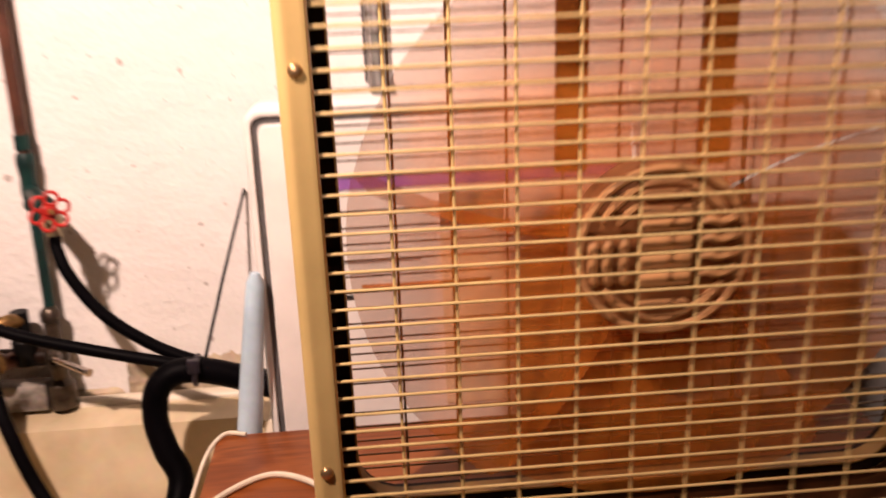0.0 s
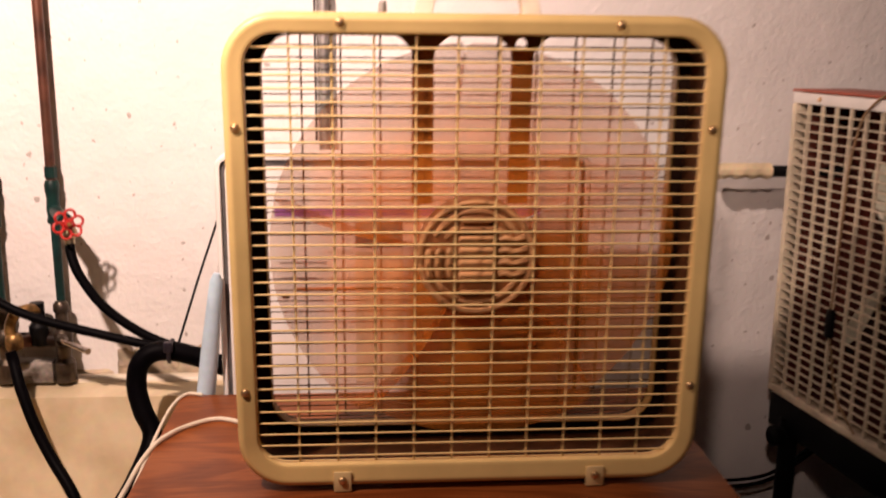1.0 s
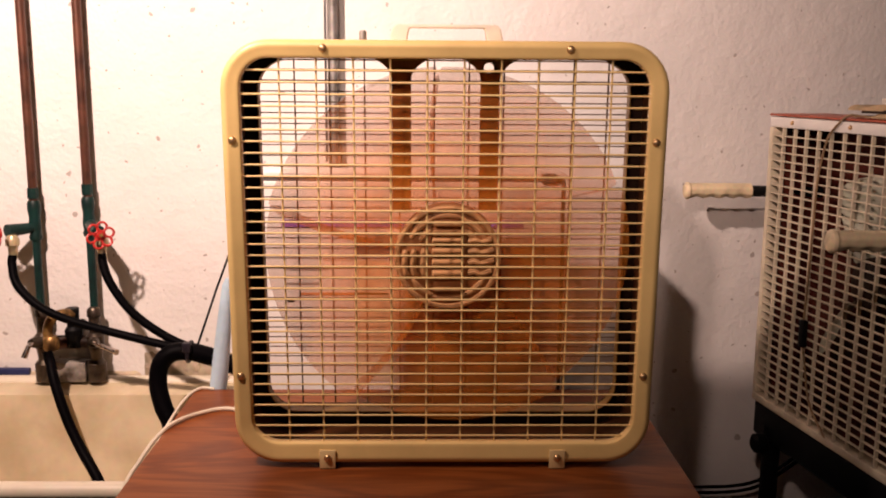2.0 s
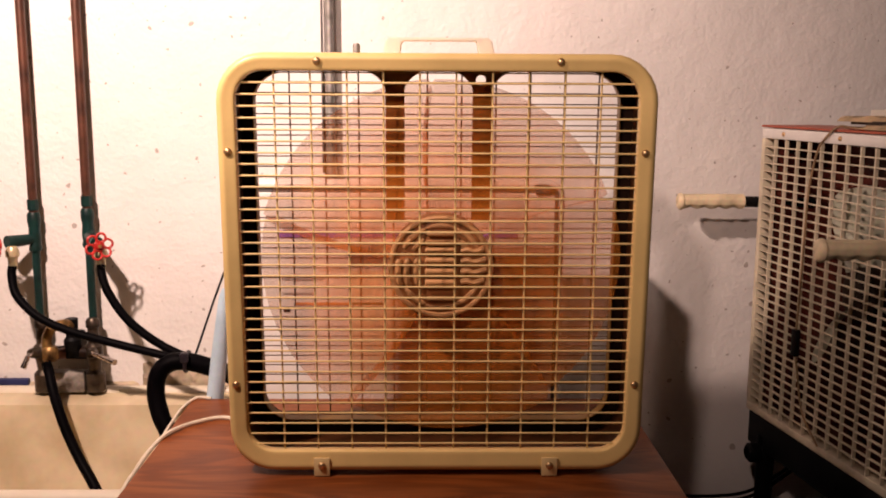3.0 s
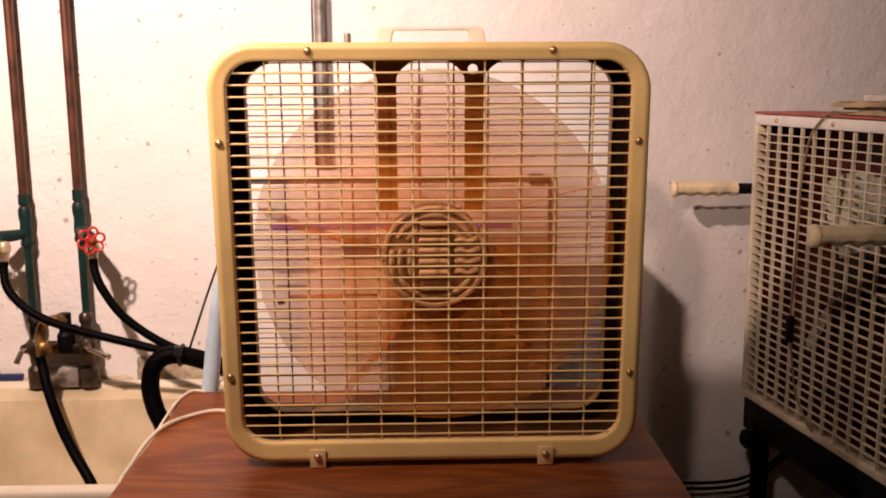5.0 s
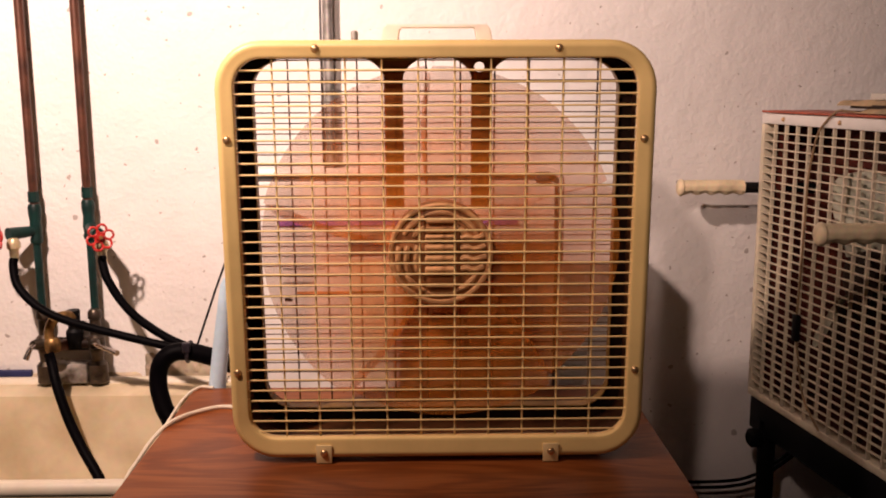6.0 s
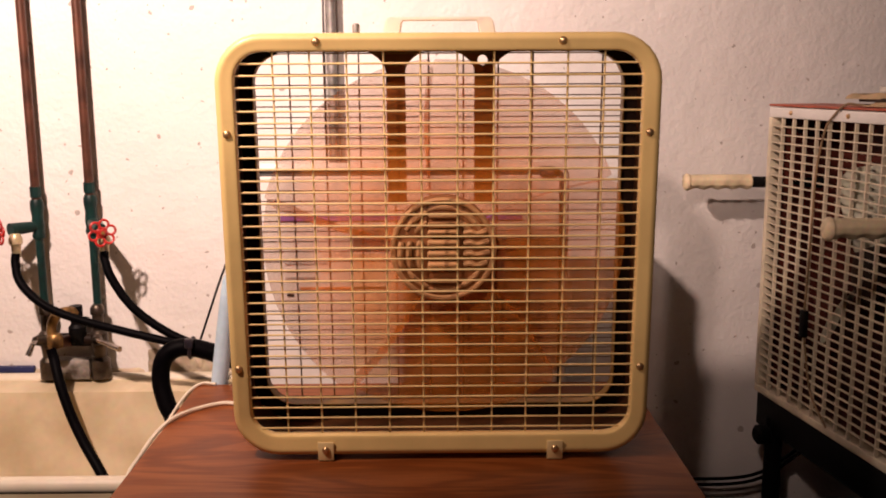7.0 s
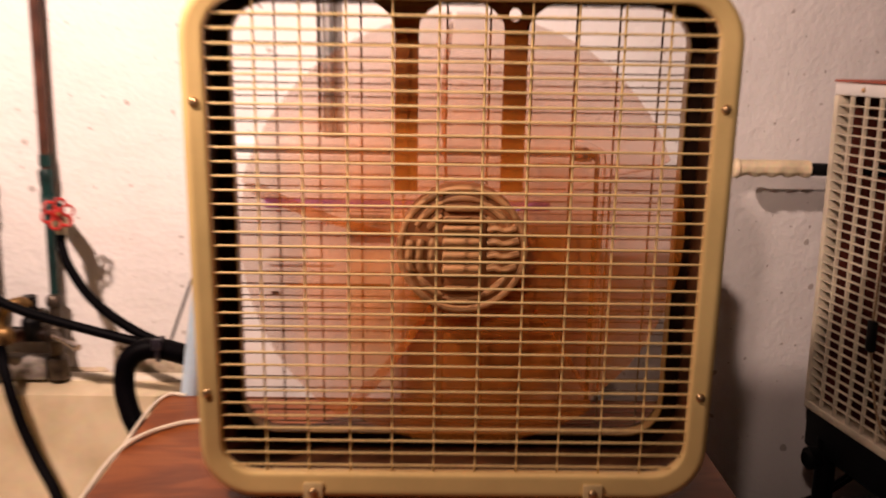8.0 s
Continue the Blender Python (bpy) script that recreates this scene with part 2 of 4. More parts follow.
BLUEWRAP = material("pale_blue_wrap", (0.50, 0.66, 0.78), 0.3, vary=0.1, scale=20, bump=0.1)
BLUE = material("dark_blue_tape", (0.010, 0.016, 0.085), 0.5, vary=0.15, scale=30)
SHADEDRED = material("shaded_red_enamel", (0.085, 0.016, 0.010), 0.5, vary=0.3, scale=14, bump=0.05, spec=0.2)
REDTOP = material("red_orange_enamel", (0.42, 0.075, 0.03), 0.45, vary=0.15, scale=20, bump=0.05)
PAPER = material("paper", (0.70, 0.66, 0.58), 0.7, vary=0.08, scale=20)
KRAFT = material("tan_kraft_paper", (0.46, 0.33, 0.19), 0.75, vary=0.18, scale=26, bump=0.25, fine=140)
GRIP = material("ivory_rubber_grip", (0.78, 0.64, 0.42), 0.55, vary=0.16, scale=24, bump=0.15)
FAN2IN = material("pale_green_enamel", (0.52, 0.52, 0.40), 0.5, vary=0.2, scale=20, bump=0.05)
MORTAR = material("crumbling_mortar", (0.52, 0.42, 0.30), 0.9, vary=0.2, scale=22, bump=0.5, fine=90)

# ---------------------------------------------------------------- mesh helpers


def finish(name, bm, mat, smooth=True):
    bmesh.ops.recalc_face_normals(bm, faces=bm.faces)
    me = bpy.data.meshes.new(name)
    bm.to_mesh(me)
    bm.free()
    me.materials.append(mat)
    if smooth:
        me.shade_smooth()
        me.set_sharp_from_angle(angle=radians(38))
    return me


def part(name, bm, mat, parent=None, label="", at=None):
    """One mesh object, under a thing or a part."""
    me = bm if isinstance(bm, bpy.types.Mesh) else finish(name, bm, mat)
    ob = new(name, me)
    if parent is not None:
        ob.parent = parent
    if at is not None:
        ob.matrix_basis = at
    if label:
        tagged(ob, label)
    return ob


def thing(name, m, label, category, group="", kind=""):
    ob = new(name)
    ob.matrix_basis = m
    return tagged(ob, label, category, group, kind)


def box(lo, hi, bevel=0.0, segs=2, bm=None):
    bm = bm or bmesh.new()
    size = [b - a for a, b in zip(lo, hi)]
    mid = [(a + b) / 2 for a, b in zip(lo, hi)]
    r = bmesh.ops.create_cube(bm, size=1, matrix=Matrix.Translation(mid) @ Matrix.Diagonal((*size, 1)))
    if bevel:
        edges = list({e for v in r["verts"] for e in v.link_edges})
        bmesh.ops.bevel(bm, geom=edges, offset=bevel, segments=segs, profile=0.5, affect="EDGES")
    return bm


def smooth_path(points, steps=6):
    """Catmull-Rom through the points."""
    p = [Vector(q) for q in points]
    if len(p) < 3:
        return p
    p = [2 * p[0] - p[1]] + p + [2 * p[-1] - p[-2]]
    out = []
    for i in range(1, len(p) - 2):
        a, b, c, d = p[i - 1:i + 3]
        for k in range(steps):
            t = k / steps
            out.append(0.5 * ((2 * b) + (c - a) * t + (2 * a - 5 * b + 4 * c - d) * t * t + (3 * b - a - 3 * c + d) * t ** 3))
    out.append(p[-2])
    return out


def sweep(path, radius, sides=10, bm=None, closed=False):
    """A round tube along a path; radius a number or a function of 0..1."""
    bm = bm or bmesh.new()
    pts = [Vector(q) for q in path]
    rings, n = [], len(pts)
    ref = None
    for i, q in enumerate(pts):
        if closed:
            d = (pts[(i + 1) % n] - pts[i - 1]).normalized()
        else:
            d = (pts[min(i + 1, n - 1)] - pts[max(i - 1, 0)]).normalized()
        if ref is None:
            ref = d.orthogonal().normalized()
        u = (ref - d * ref.dot(d)).normalized()
        ref = u
        w = d.cross(u)
        r = radius(i / max(1, n - 1)) if callable(radius) else radius
        rings.append([bm.verts.new(q + r * (math.cos(2 * math.pi * k / sides) * u + math.sin(2 * math.pi * k / sides) * w)) for k in range(sides)])
    pairs = list(zip(rings, rings[1:])) + ([(rings[-1], rings[0])] if closed else [])
    for a, b in pairs:
        for k in range(sides):
            bm.faces.new((a[k], a[(k + 1) % sides], b[(k + 1) % sides], b[k]))
    if not closed:
        bm.faces.new(rings[0])
        bm.faces.new(rings[-1])
    return bm


def lathe(profile, m=None, sides=24, bm=None):
    """Profile of (radius, height) turned about z, then placed by m."""
    bm = bm or bmesh.new()
    m = m or Matrix()
    rings = []
    for r, h in profile:
        if r < 1e-6:
            rings.append([bm.verts.new(m @ Vector((0, 0, h)))])
        else:
            rings.append([bm.verts.new(m @ Vector((r * math.cos(2 * math.pi * k / sides), r * math.sin(2 * math.pi * k / sides), h))) for k in range(sides)])
    for a, b in zip(rings, rings[1:]):
        for k in range(sides):
            k2 = (k + 1) % sides
            if len(a) == 1 and len(b) == 1:
                continue
            if len(a) == 1:
                bm.faces.new((a[0], b[k2], b[k]))
            elif len(b) == 1:
                bm.faces.new((a[k], a[k2], b[0]))
            else:
                bm.faces.new((a[k], a[k2], b[k2], b[k]))
    for ring in (rings[0], rings[-1]):
        if len(ring) > 2:
            bm.faces.new(ring)
    return bm


def outline(x0, x1, z0, z1, r, n=8):
    """Rounded rectangle in x and z."""
    out = []
    for cx, cz, a0 in ((x1 - r, z1 - r, 0), (x0 + r, z1 - r, 90), (x0 + r, z0 + r, 180), (x1 - r, z0 + r, 270)):
        for k in range(n + 1):
            a = radians(a0 + 90 * k / n)
            out.append((cx + r * math.cos(a), cz + r * math.sin(a)))
    return out


def loft(loops, bm=None, caps=True):
    """Skin through loops of equal length, each a list of points."""
    bm = bm or bmesh.new()
    rings = [[bm.verts.new(p) for p in loop] for loop in loops]
    n = len(rings[0])
    for a, b in zip(rings, rings[1:]):
        for k in range(n):
            bm.faces.new((a[k], a[(k + 1) % n], b[(k + 1) % n], b[k]))
    if caps:
        bm.faces.new(rings[0])
        bm.faces.new(rings[-1])
    return bm


def ring_loops(specs):
    """Loops for loft from (x half, z0, z1, radius, y)."""
    return [[(x, y, z) for x, z in outline(-h, h, z0, z1, r)] for h, z0, z1, r, y in specs]


def closed_loft(specs):
    return loft(ring_loops(specs + [specs[0]]), caps=False)


TABLE = 0.745

# ---------------------------------------------------------------- the room


def slab(name, lo, hi, mat, label):
    ob = part(name, box(lo, hi), mat)
    return tagged(ob, label, name.split("_")[0], kind="structure")


WY = 0.635
slab("wall_north", (-2.4, WY, 0), (2.4, WY + 0.2, 2.9), WALL, "rough white painted basement wall with dark pits")
# closing surfaces out of view, added dark so they reflect little
slab("wall_south", (-2.4, -3.2, 0), (2.4, -3.0, 2.9), LOWBOUNCE, "unseen basement wall, added and darkened to cut bounce light")
slab("wall_west", (-2.6, -3.2, 0), (-2.4, WY + 0.2, 2.9), LOWBOUNCE, "unseen basement wall, added and darkened to cut bounce light")
slab("wall_east", (2.4, -3.2, 0), (2.6, WY + 0.2, 2.9), LOWBOUNCE, "unseen basement wall, added and darkened to cut bounce light")
slab("floor", (-2.6, -3.2, -0.1), (2.6, WY + 0.2, 0), CONCRETE, "unseen grey concrete floor, darkened to cut bounce light")
slab("ceiling", (-2.6, -3.2, 2.9), (2.6, WY + 0.2, 3.0), CEIL, "unseen ceiling boards, darkened to cut bounce light")

# ---------------------------------------------------------------- table


def table():
    t = thing("side_table", pose(0, 0, 0), "brown wood-grain veneer table under the box fan", "table")
    part("tabletop", box((-0.405, -0.32, TABLE - 0.03), (0.322, 0.326, TABLE), 0.003), WOOD, t)
    part("apron", box((-0.325, -0.28, TABLE - 0.11), (0.29, 0.285, TABLE - 0.031), 0.002), WOOD, t)
    leg = finish("leg", loft([[(x * s, y * s, z) for x, y in ((-1, -1), (1, -1), (1, 1), (-1, 1))] for s, z in ((0.016, 0), (0.024, TABLE - 0.112))]), WOOD)
    for x in (-0.295, 0.26):
        for y in (-0.25, 0.255):
            part("leg", leg, WOOD, t, at=pose(x, y, 0))
    return t


table()

# ---------------------------------------------------------------- the gold box fan


def screw_mesh(r=0.0052):
    bm = lathe([(0, 0.0036), (r * 0.5, 0.0033), (r * 0.85, 0.0021), (r, 0.0006), (r, -0.001)], pose(0, 0, 0, 90), 14)
    return finish("screw", bm, STEEL)


def box_fan():
    f = thing("box_fan", pose(0.001, 0.0, TABLE, 3.0), "harvest-gold metal box fan with wire grille, standing on the table", "fan")
    # front frame: a rolled lip with a flat face round the opening
    spec = [(0.2735, 0.007, 0.556, 0.060, 0.020), (0.2735, 0.007, 0.556, 0.060, 0.006), (0.2722, 0.0085, 0.5547, 0.0585, 0.0022), (0.2690, 0.0120, 0.5515, 0.0550, -0.0005),
            (0.2650, 0.0165, 0.5475, 0.0510, -0.0012), (0.2630, 0.0190, 0.5455, 0.0490, -0.0002),
            (0.255, 0.031, 0.539, 0.040, -0.0005), (0.2515, 0.0345, 0.5355, 0.0365, 0.001), (0.250, 0.036, 0.534, 0.035, 0.004), (0.250, 0.036, 0.534, 0.035, 0.012), (0.2535, 0.0325, 0.5375, 0.0385, 0.012), (0.2535, 0.0325, 0.5375, 0.0385, 0.020)]
    part("front_frame", closed_loft(spec), ENAMEL, f)
    # body shell; liner and back panel colours carry the shade inside
    part("housing", closed_loft([(0.2705, 0.010, 0.554, 0.056, 0.0205), (0.2705, 0.010, 0.554, 0.056, 0.112), (0.266, 0.018, 0.550, 0.052, 0.116), (0.2655, 0.0185, 0.5495, 0.0515, 0.0205)]), ENAMEL, f, "gold enamelled sheet-metal shell")
    part("inner_liner", closed_loft([(0.2650, 0.019, 0.549, 0.051, 0.0215), (0.2650, 0.019, 0.549, 0.051, 0.098), (0.2630, 0.021, 0.547, 0.049, 0.098), (0.2630, 0.021, 0.547, 0.049, 0.0215)]), LINER, f, "inner liner in a brown that holds the housing's shade")
    part("back_panel", closed_loft([(0.2645, 0.0195, 0.5485, 0.0505, 0.100), (0.2645, 0.0195, 0.5485, 0.0505, 0.104), (0.2430, 0.046, 0.531, 0.040, 0.104), (0.2430, 0.046, 0.531, 0.040, 0.097), (0.2450, 0.044, 0.533, 0.042, 0.097), (0.2450, 0.044, 0.533, 0.042, 0.100)]), INNER, f, "back panel with rounded opening, coloured dark for its shade")
    # struts with flared feet
    cz = 0.280
    for x in (-0.056, 0.0595):
        bm = bmesh.new()
        half = 0.0125
        prof = [(half + 0.030 * max(0, 1 - (0.535 - z) / 0.030) ** 2.2, z) for z in (0.539, 0.532, 0.525, 0.518, 0.511, 0.504)] + [(half, 0.48), (half, 0.40), (half, 0.332)]
        left = [(x - w, z) for w, z in prof]
        right = [(x + w, z) for w, z in reversed(prof)]
        loop = left + right
        if x > 0:
            hole = [(x - 0.002 + 0.0068 * math.cos(2 * math.pi * k / 16), 0.5205 + 0.0068 * math.sin(2 * math.pi * k / 16)) for k in range(16)]
            rings = [[[bm.verts.new((px, y, pz)) for px, pz in lp] for lp in (loop, hole)] for y in (0.089, 0.0955)]
            for pair in rings:
                edges = [bm.edges.new((lp[k], lp[(k + 1) % len(lp)])) for lp in pair for k in range(len(lp))]
                bmesh.ops.triangle_fill(bm, use_beauty=True, use_dissolve=False, edges=edges)
            for a, b in zip(*rings):
                for k in range(len(a)):
                    bm.faces.new((a[k], a[(k + 1) % len(a)], b[(k + 1) % len(a)], b[k]))
        else:
            loft([[(px, 0.089, pz) for px, pz in loop], [(px, 0.0955, pz) for px, pz in loop]], bm)
        part("strut", bm, STRUT, f, "bronze motor strut, pierced at the top" if x > 0 else "bronze motor strut")
    part("collar", closed_loft([(0.2425, 0.0465, 0.5305, 0.0395, 0.080), (0.2425, 0.0465, 0.5305, 0.0395, 0.0965), (0.2410, 0.048, 0.529, 0.038, 0.0965), (0.2410, 0.048, 0.529, 0.038, 0.080)]), AMBER, f, "amber collar round the back opening")
    # motor with ringed and louvred cover
    mc = pose(0.005, -0.030, cz)
    # body takes a darker copy of the cover's tan to shade the gaps
    motor = part("motor", lathe([(0, 0.0), (0.062, 0.0), (0.068, -0.004), (0.068, -0.030), (0.058, -0.036), (0, -0.036)], mc @ pose(0, 0.068, 0, 90), 40), MOTORBODY, f, "round motor body, darker tan for the shaded gaps")
    def arc(r, a0, a1, thick):
        steps = [radians(a0 + (a1 - a0) * k / 16) for k in range(17)]
        return sweep([mc @ Vector((r * math.cos(a), 0.0665, r * math.sin(a))) for a in steps], lambda u: thick * (0.55 + 0.45 * math.sin(math.pi * u)), 8)

    part("ring", sweep([mc @ Vector((0.0660 * math.cos(a), 0.0665, 0.0660 * math.sin(a))) for a in [2 * math.pi * k / 48 for k in range(48)]], 0.0036, 8, closed=True), MOTOR, motor)
    for r, a0, a1, thick in ((0.0545, 112, 152, 0.0042), (0.0545, 28, 68, 0.0042), (0.0425, 120, 148, 0.0040), (0.0425, 32, 60, 0.0040), (0.0545, 212, 248, 0.0042), (0.0545, 292, 330, 0.0042), (0.0555, 68, 112, 0.0030), (0.0560, 248, 292, 0.0034)):
        part("rib", arc(r, a0, a1, thick), MOTOR, motor)
    # louvres down the middle, three upright vanes and four short slats beside them
    for z, h, w in ((-0.0215, 0.0062, 0.0210), (-0.0070, 0.0062, 0.0212), (0.0078, 0.0060, 0.0212), (0.0220, 0.0050, 0.0208), (0.0330, 0.0036, 0.0205), (0.0455, 0.0034, 0.0195), (-0.0420, 0.0024, 0.0200)):
        bm = box((-w, 0.0590, z - h), (w, 0.0690, z + h), 0.0034, 3)
        bm.transform(mc)
        part("louvre", bm, MOTOR, motor)
    for x, lo, hi in ((-0.0560, -0.024, 0.010), (-0.0445, -0.024, 0.011), (-0.0320, -0.024, 0.012)):
        bm = sweep(smooth_path([(x + 0.003, 0.066, lo), (x, 0.0635, lo + 0.008), (x, 0.0635, hi - 0.008), (x + 0.001, 0.066, hi)], 4), 0.0042, 8)
        bm.transform(mc)
        part("vane", bm, MOTOR, motor)
    for z, x1 in ((0.0220, 0.056), (0.0080, 0.059), (-0.0060, 0.060), (-0.0200, 0.057)):
        bm = sweep(smooth_path([(0.027, 0.066, z), (0.035, 0.0635, z + 0.002), (0.043, 0.0640, z - 0.001), (x1, 0.066, z + 0.003)], 5), 0.0038, 8)
        bm.transform(mc)
        part("slat", bm, MOTOR, motor)
    # impeller: five wide blades at rest, their tint filling the hazy spin disc
    imp = part("hub", lathe([(0, 0.008), (0.008, 0.007), (0.012, 0.003), (0.012, -0.010), (0, -0.010)], mc @ pose(0, 0.100, 0, 90), 24), MOTOR, f)
    bm = bmesh.new()
    nr, na = 14, 14
    grid = {}
    for side in (0, 1):
        for i in range(nr + 1):
            u = i / nr
            r = 0.016 + 0.227 * u
            half = radians(34 + 3.0 * min(1, u * 3.0)) * (1 - 0.05 * max(0, (u - 0.92) / 0.08) ** 2.4)
            swing = radians(13 * u)
            for j in range(na + 1):
                a = swing + half * (2 * j / na - 1)
                y = 0.100 + 0.13 * r * (a - swing) * (1 - 0.35 * u) + 0.004 * math.sin(math.pi * j / na) + side * 0.0016
                grid[side, i, j] = bm.verts.new((r * math.sin(a), y, r * math.cos(a)))
    for i in range(nr):
        for j in range(na):
            bm.faces.new([grid[0, i + a, j + b] for a, b in ((0, 0), (0, 1), (1, 1), (1, 0))])
            bm.faces.new([grid[1, i + a, j + b] for a, b in ((0, 0), (1, 0), (1, 1), (0, 1))])
    rim = [(i, 0) for i in range(nr)] + [(nr, j) for j in range(na)] + [(i, na) for i in range(nr, 0, -1)] + [(0, j) for j in range(na, 0, -1)]
    for a, b in zip(rim, rim[1:] + rim[:1]):
        bm.faces.new((grid[0, a[0], a[1]], grid[0, b[0], b[1]], grid[1, b[0], b[1]], grid[1, a[0], a[1]]))
    blade = finish("blade", bm, BLADE)
    for k in range(5):
        part("blade", blade, BLADE, imp, "see-through amber fan blade whose tint stands in for spin haze" if k == 0 else "", at=mc @ pose(0, 0, 0, 0, 72 * k + 20, 0))
    # grilles
    def bar(a, b, r, mat, sides=8):
        return finish("grille_wire", sweep([a, b], r, sides), mat)

    def edge(x, z0, z1, r):
        """Half span of the opening at height x."""
        lim = 0.250
        d = max(0, r - min(x - z0, z1 - x))
        return lim - r + math.sqrt(max(0, r * r - d * d))

    rows = 34
    for k in range(rows):
        z = 0.5196 - 0.0144 * k
        h = edge(z, 0.036, 0.534, 0.035) + 0.003
        part("grille_wire", bar((-h, 0.0065, z), (h, 0.0065, z), 0.00125, WIRE), WIRE, f)
    up = bar((0, 0.0092, 0.033), (0, 0.0092, 0.537), 0.00125, WIRE)
    for k in range(10):
        part("grille_wire", up, WIRE, f, at=pose(-0.2028 + 0.0451 * k, 0, 0))
    # rear wires get a dark colour for standing unlit, in silhouette
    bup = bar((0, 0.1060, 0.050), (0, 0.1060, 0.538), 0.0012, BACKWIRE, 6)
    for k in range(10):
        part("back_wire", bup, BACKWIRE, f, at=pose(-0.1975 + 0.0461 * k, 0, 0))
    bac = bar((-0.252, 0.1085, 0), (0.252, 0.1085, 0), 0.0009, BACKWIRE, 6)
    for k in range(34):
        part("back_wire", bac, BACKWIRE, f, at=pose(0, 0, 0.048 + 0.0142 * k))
    # screws, foot tabs
    sc = screw_mesh()
    for x, z in ((-0.148, 0.546), (0.150, 0.546), (-0.2605, 0.435), (0.2595, 0.435), (-0.2625, 0.130), (0.2605, 0.130)):
        part("screw", sc, STEEL, f, at=pose(x, -0.0005, z))
    for x in (-0.1525, 0.1515):
        tab = part("foot_tab", box((x - 0.0105, -0.0035, 0.0015), (x + 0.0105, -0.0012, 0.0275), 0.0008), TABGOLD, f, "pale gold metal foot tab")
        part("screw", sc, STEEL, tab, at=pose(x, -0.0036, 0.0165))
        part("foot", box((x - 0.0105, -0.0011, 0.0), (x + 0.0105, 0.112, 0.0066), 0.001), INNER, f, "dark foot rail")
    # top: carrying handle and switch knob
    bm = bmesh.new()
    outer = [(-0.0700, 0.5545), (-0.0665, 0.5705), (-0.0620, 0.5750), (0.0640, 0.5750), (0.0685, 0.5705), (0.0720, 0.5545)]
    inner = [(-0.0480, 0.5545), (-0.0462, 0.5665), (-0.0440, 0.5700), (0.0480, 0.5700), (0.0502, 0.5665), (0.0520, 0.5545)]
    for (p0, p1), (q0, q1) in zip(zip(outer, outer[1:]), zip(inner, inner[1:])):
        quad = [p0, p1, q1, q0]
        fr = [bm.verts.new((x, 0.048, z)) for x, z in quad]
        bk = [bm.verts.new((x, 0.072, z)) for x, z in quad]
        bm.faces.new(fr)
        bm.faces.new(bk[::-1])
        bm.faces.new((fr[0], bk[0], bk[1], fr[1]))
        bm.faces.new((fr[3], fr[2], bk[2], bk[3]))
    bmesh.ops.remove_doubles(bm, verts=bm.verts[:], dist=1e-5)
    bmesh.ops.recalc_face_normals(bm, faces=bm.faces[:])
    bmesh.ops.bevel(bm, geom=[e for e in bm.edges if len(e.link_faces) == 2 and e.calc_face_angle(0) > 1.2], offset=0.0012, segments=2, affect="EDGES")
    part("handle", bm, HANDLEIVORY, f, "white plastic carrying handle")
    part("switch_knob", lathe([(0, 0.014), (0.0035, 0.0135), (0.0046, 0.011), (0.0046, 0.0)], pose(-0.103, 0.050, 0.5535), 14), GALV, f, "small grey switch knob")
    return f


box_fan()

cord = sweep(smooth_path([(-0.255, 0.112, 0.7485), (-0.280, 0.185, 0.7485), (-0.330, 0.222, 0.7485), (-0.373, 0.197, 0.7485), (-0.399, 0.151, 0.7490), (-0.413, 0.108, 0.740), (-0.421, 0.066, 0.727), (-0.427, 0.02, 0.712), (-0.431, -0.03, 0.66), (-0.434, -0.05, 0.5), (-0.44, 0.0, 0.2), (-0.46, 0.06, 0.004), (-0.52, 0.07, 0.004)]), 0.0032, 8)
tagged(part("power_cord", cord, CORD), "ivory power cord draped over the table edge", "cord")

spare = sweep(smooth_path([(-0.372, 0.318, 0.7478), (-0.396, 0.322, 0.7478), (-0.4105, 0.285, 0.744), (-0.4150, 0.215, 0.736), (-0.4185, 0.140, 0.721), (-0.423, 0.075, 0.698), (-0.428, 0.03, 0.64), (-0.436, 0.02, 0.45), (-0.455, 0.03, 0.2), (-0.47, 0.04, 0.0035), (-0.54, 0.05, 0.0035)]), 0.0024, 8)
tagged(part("lamp_cord", spare, CORD), "thin ivory cord hanging off the table's back corner", "cord")

# ---------------------------------------------------------------- white case behind the fan


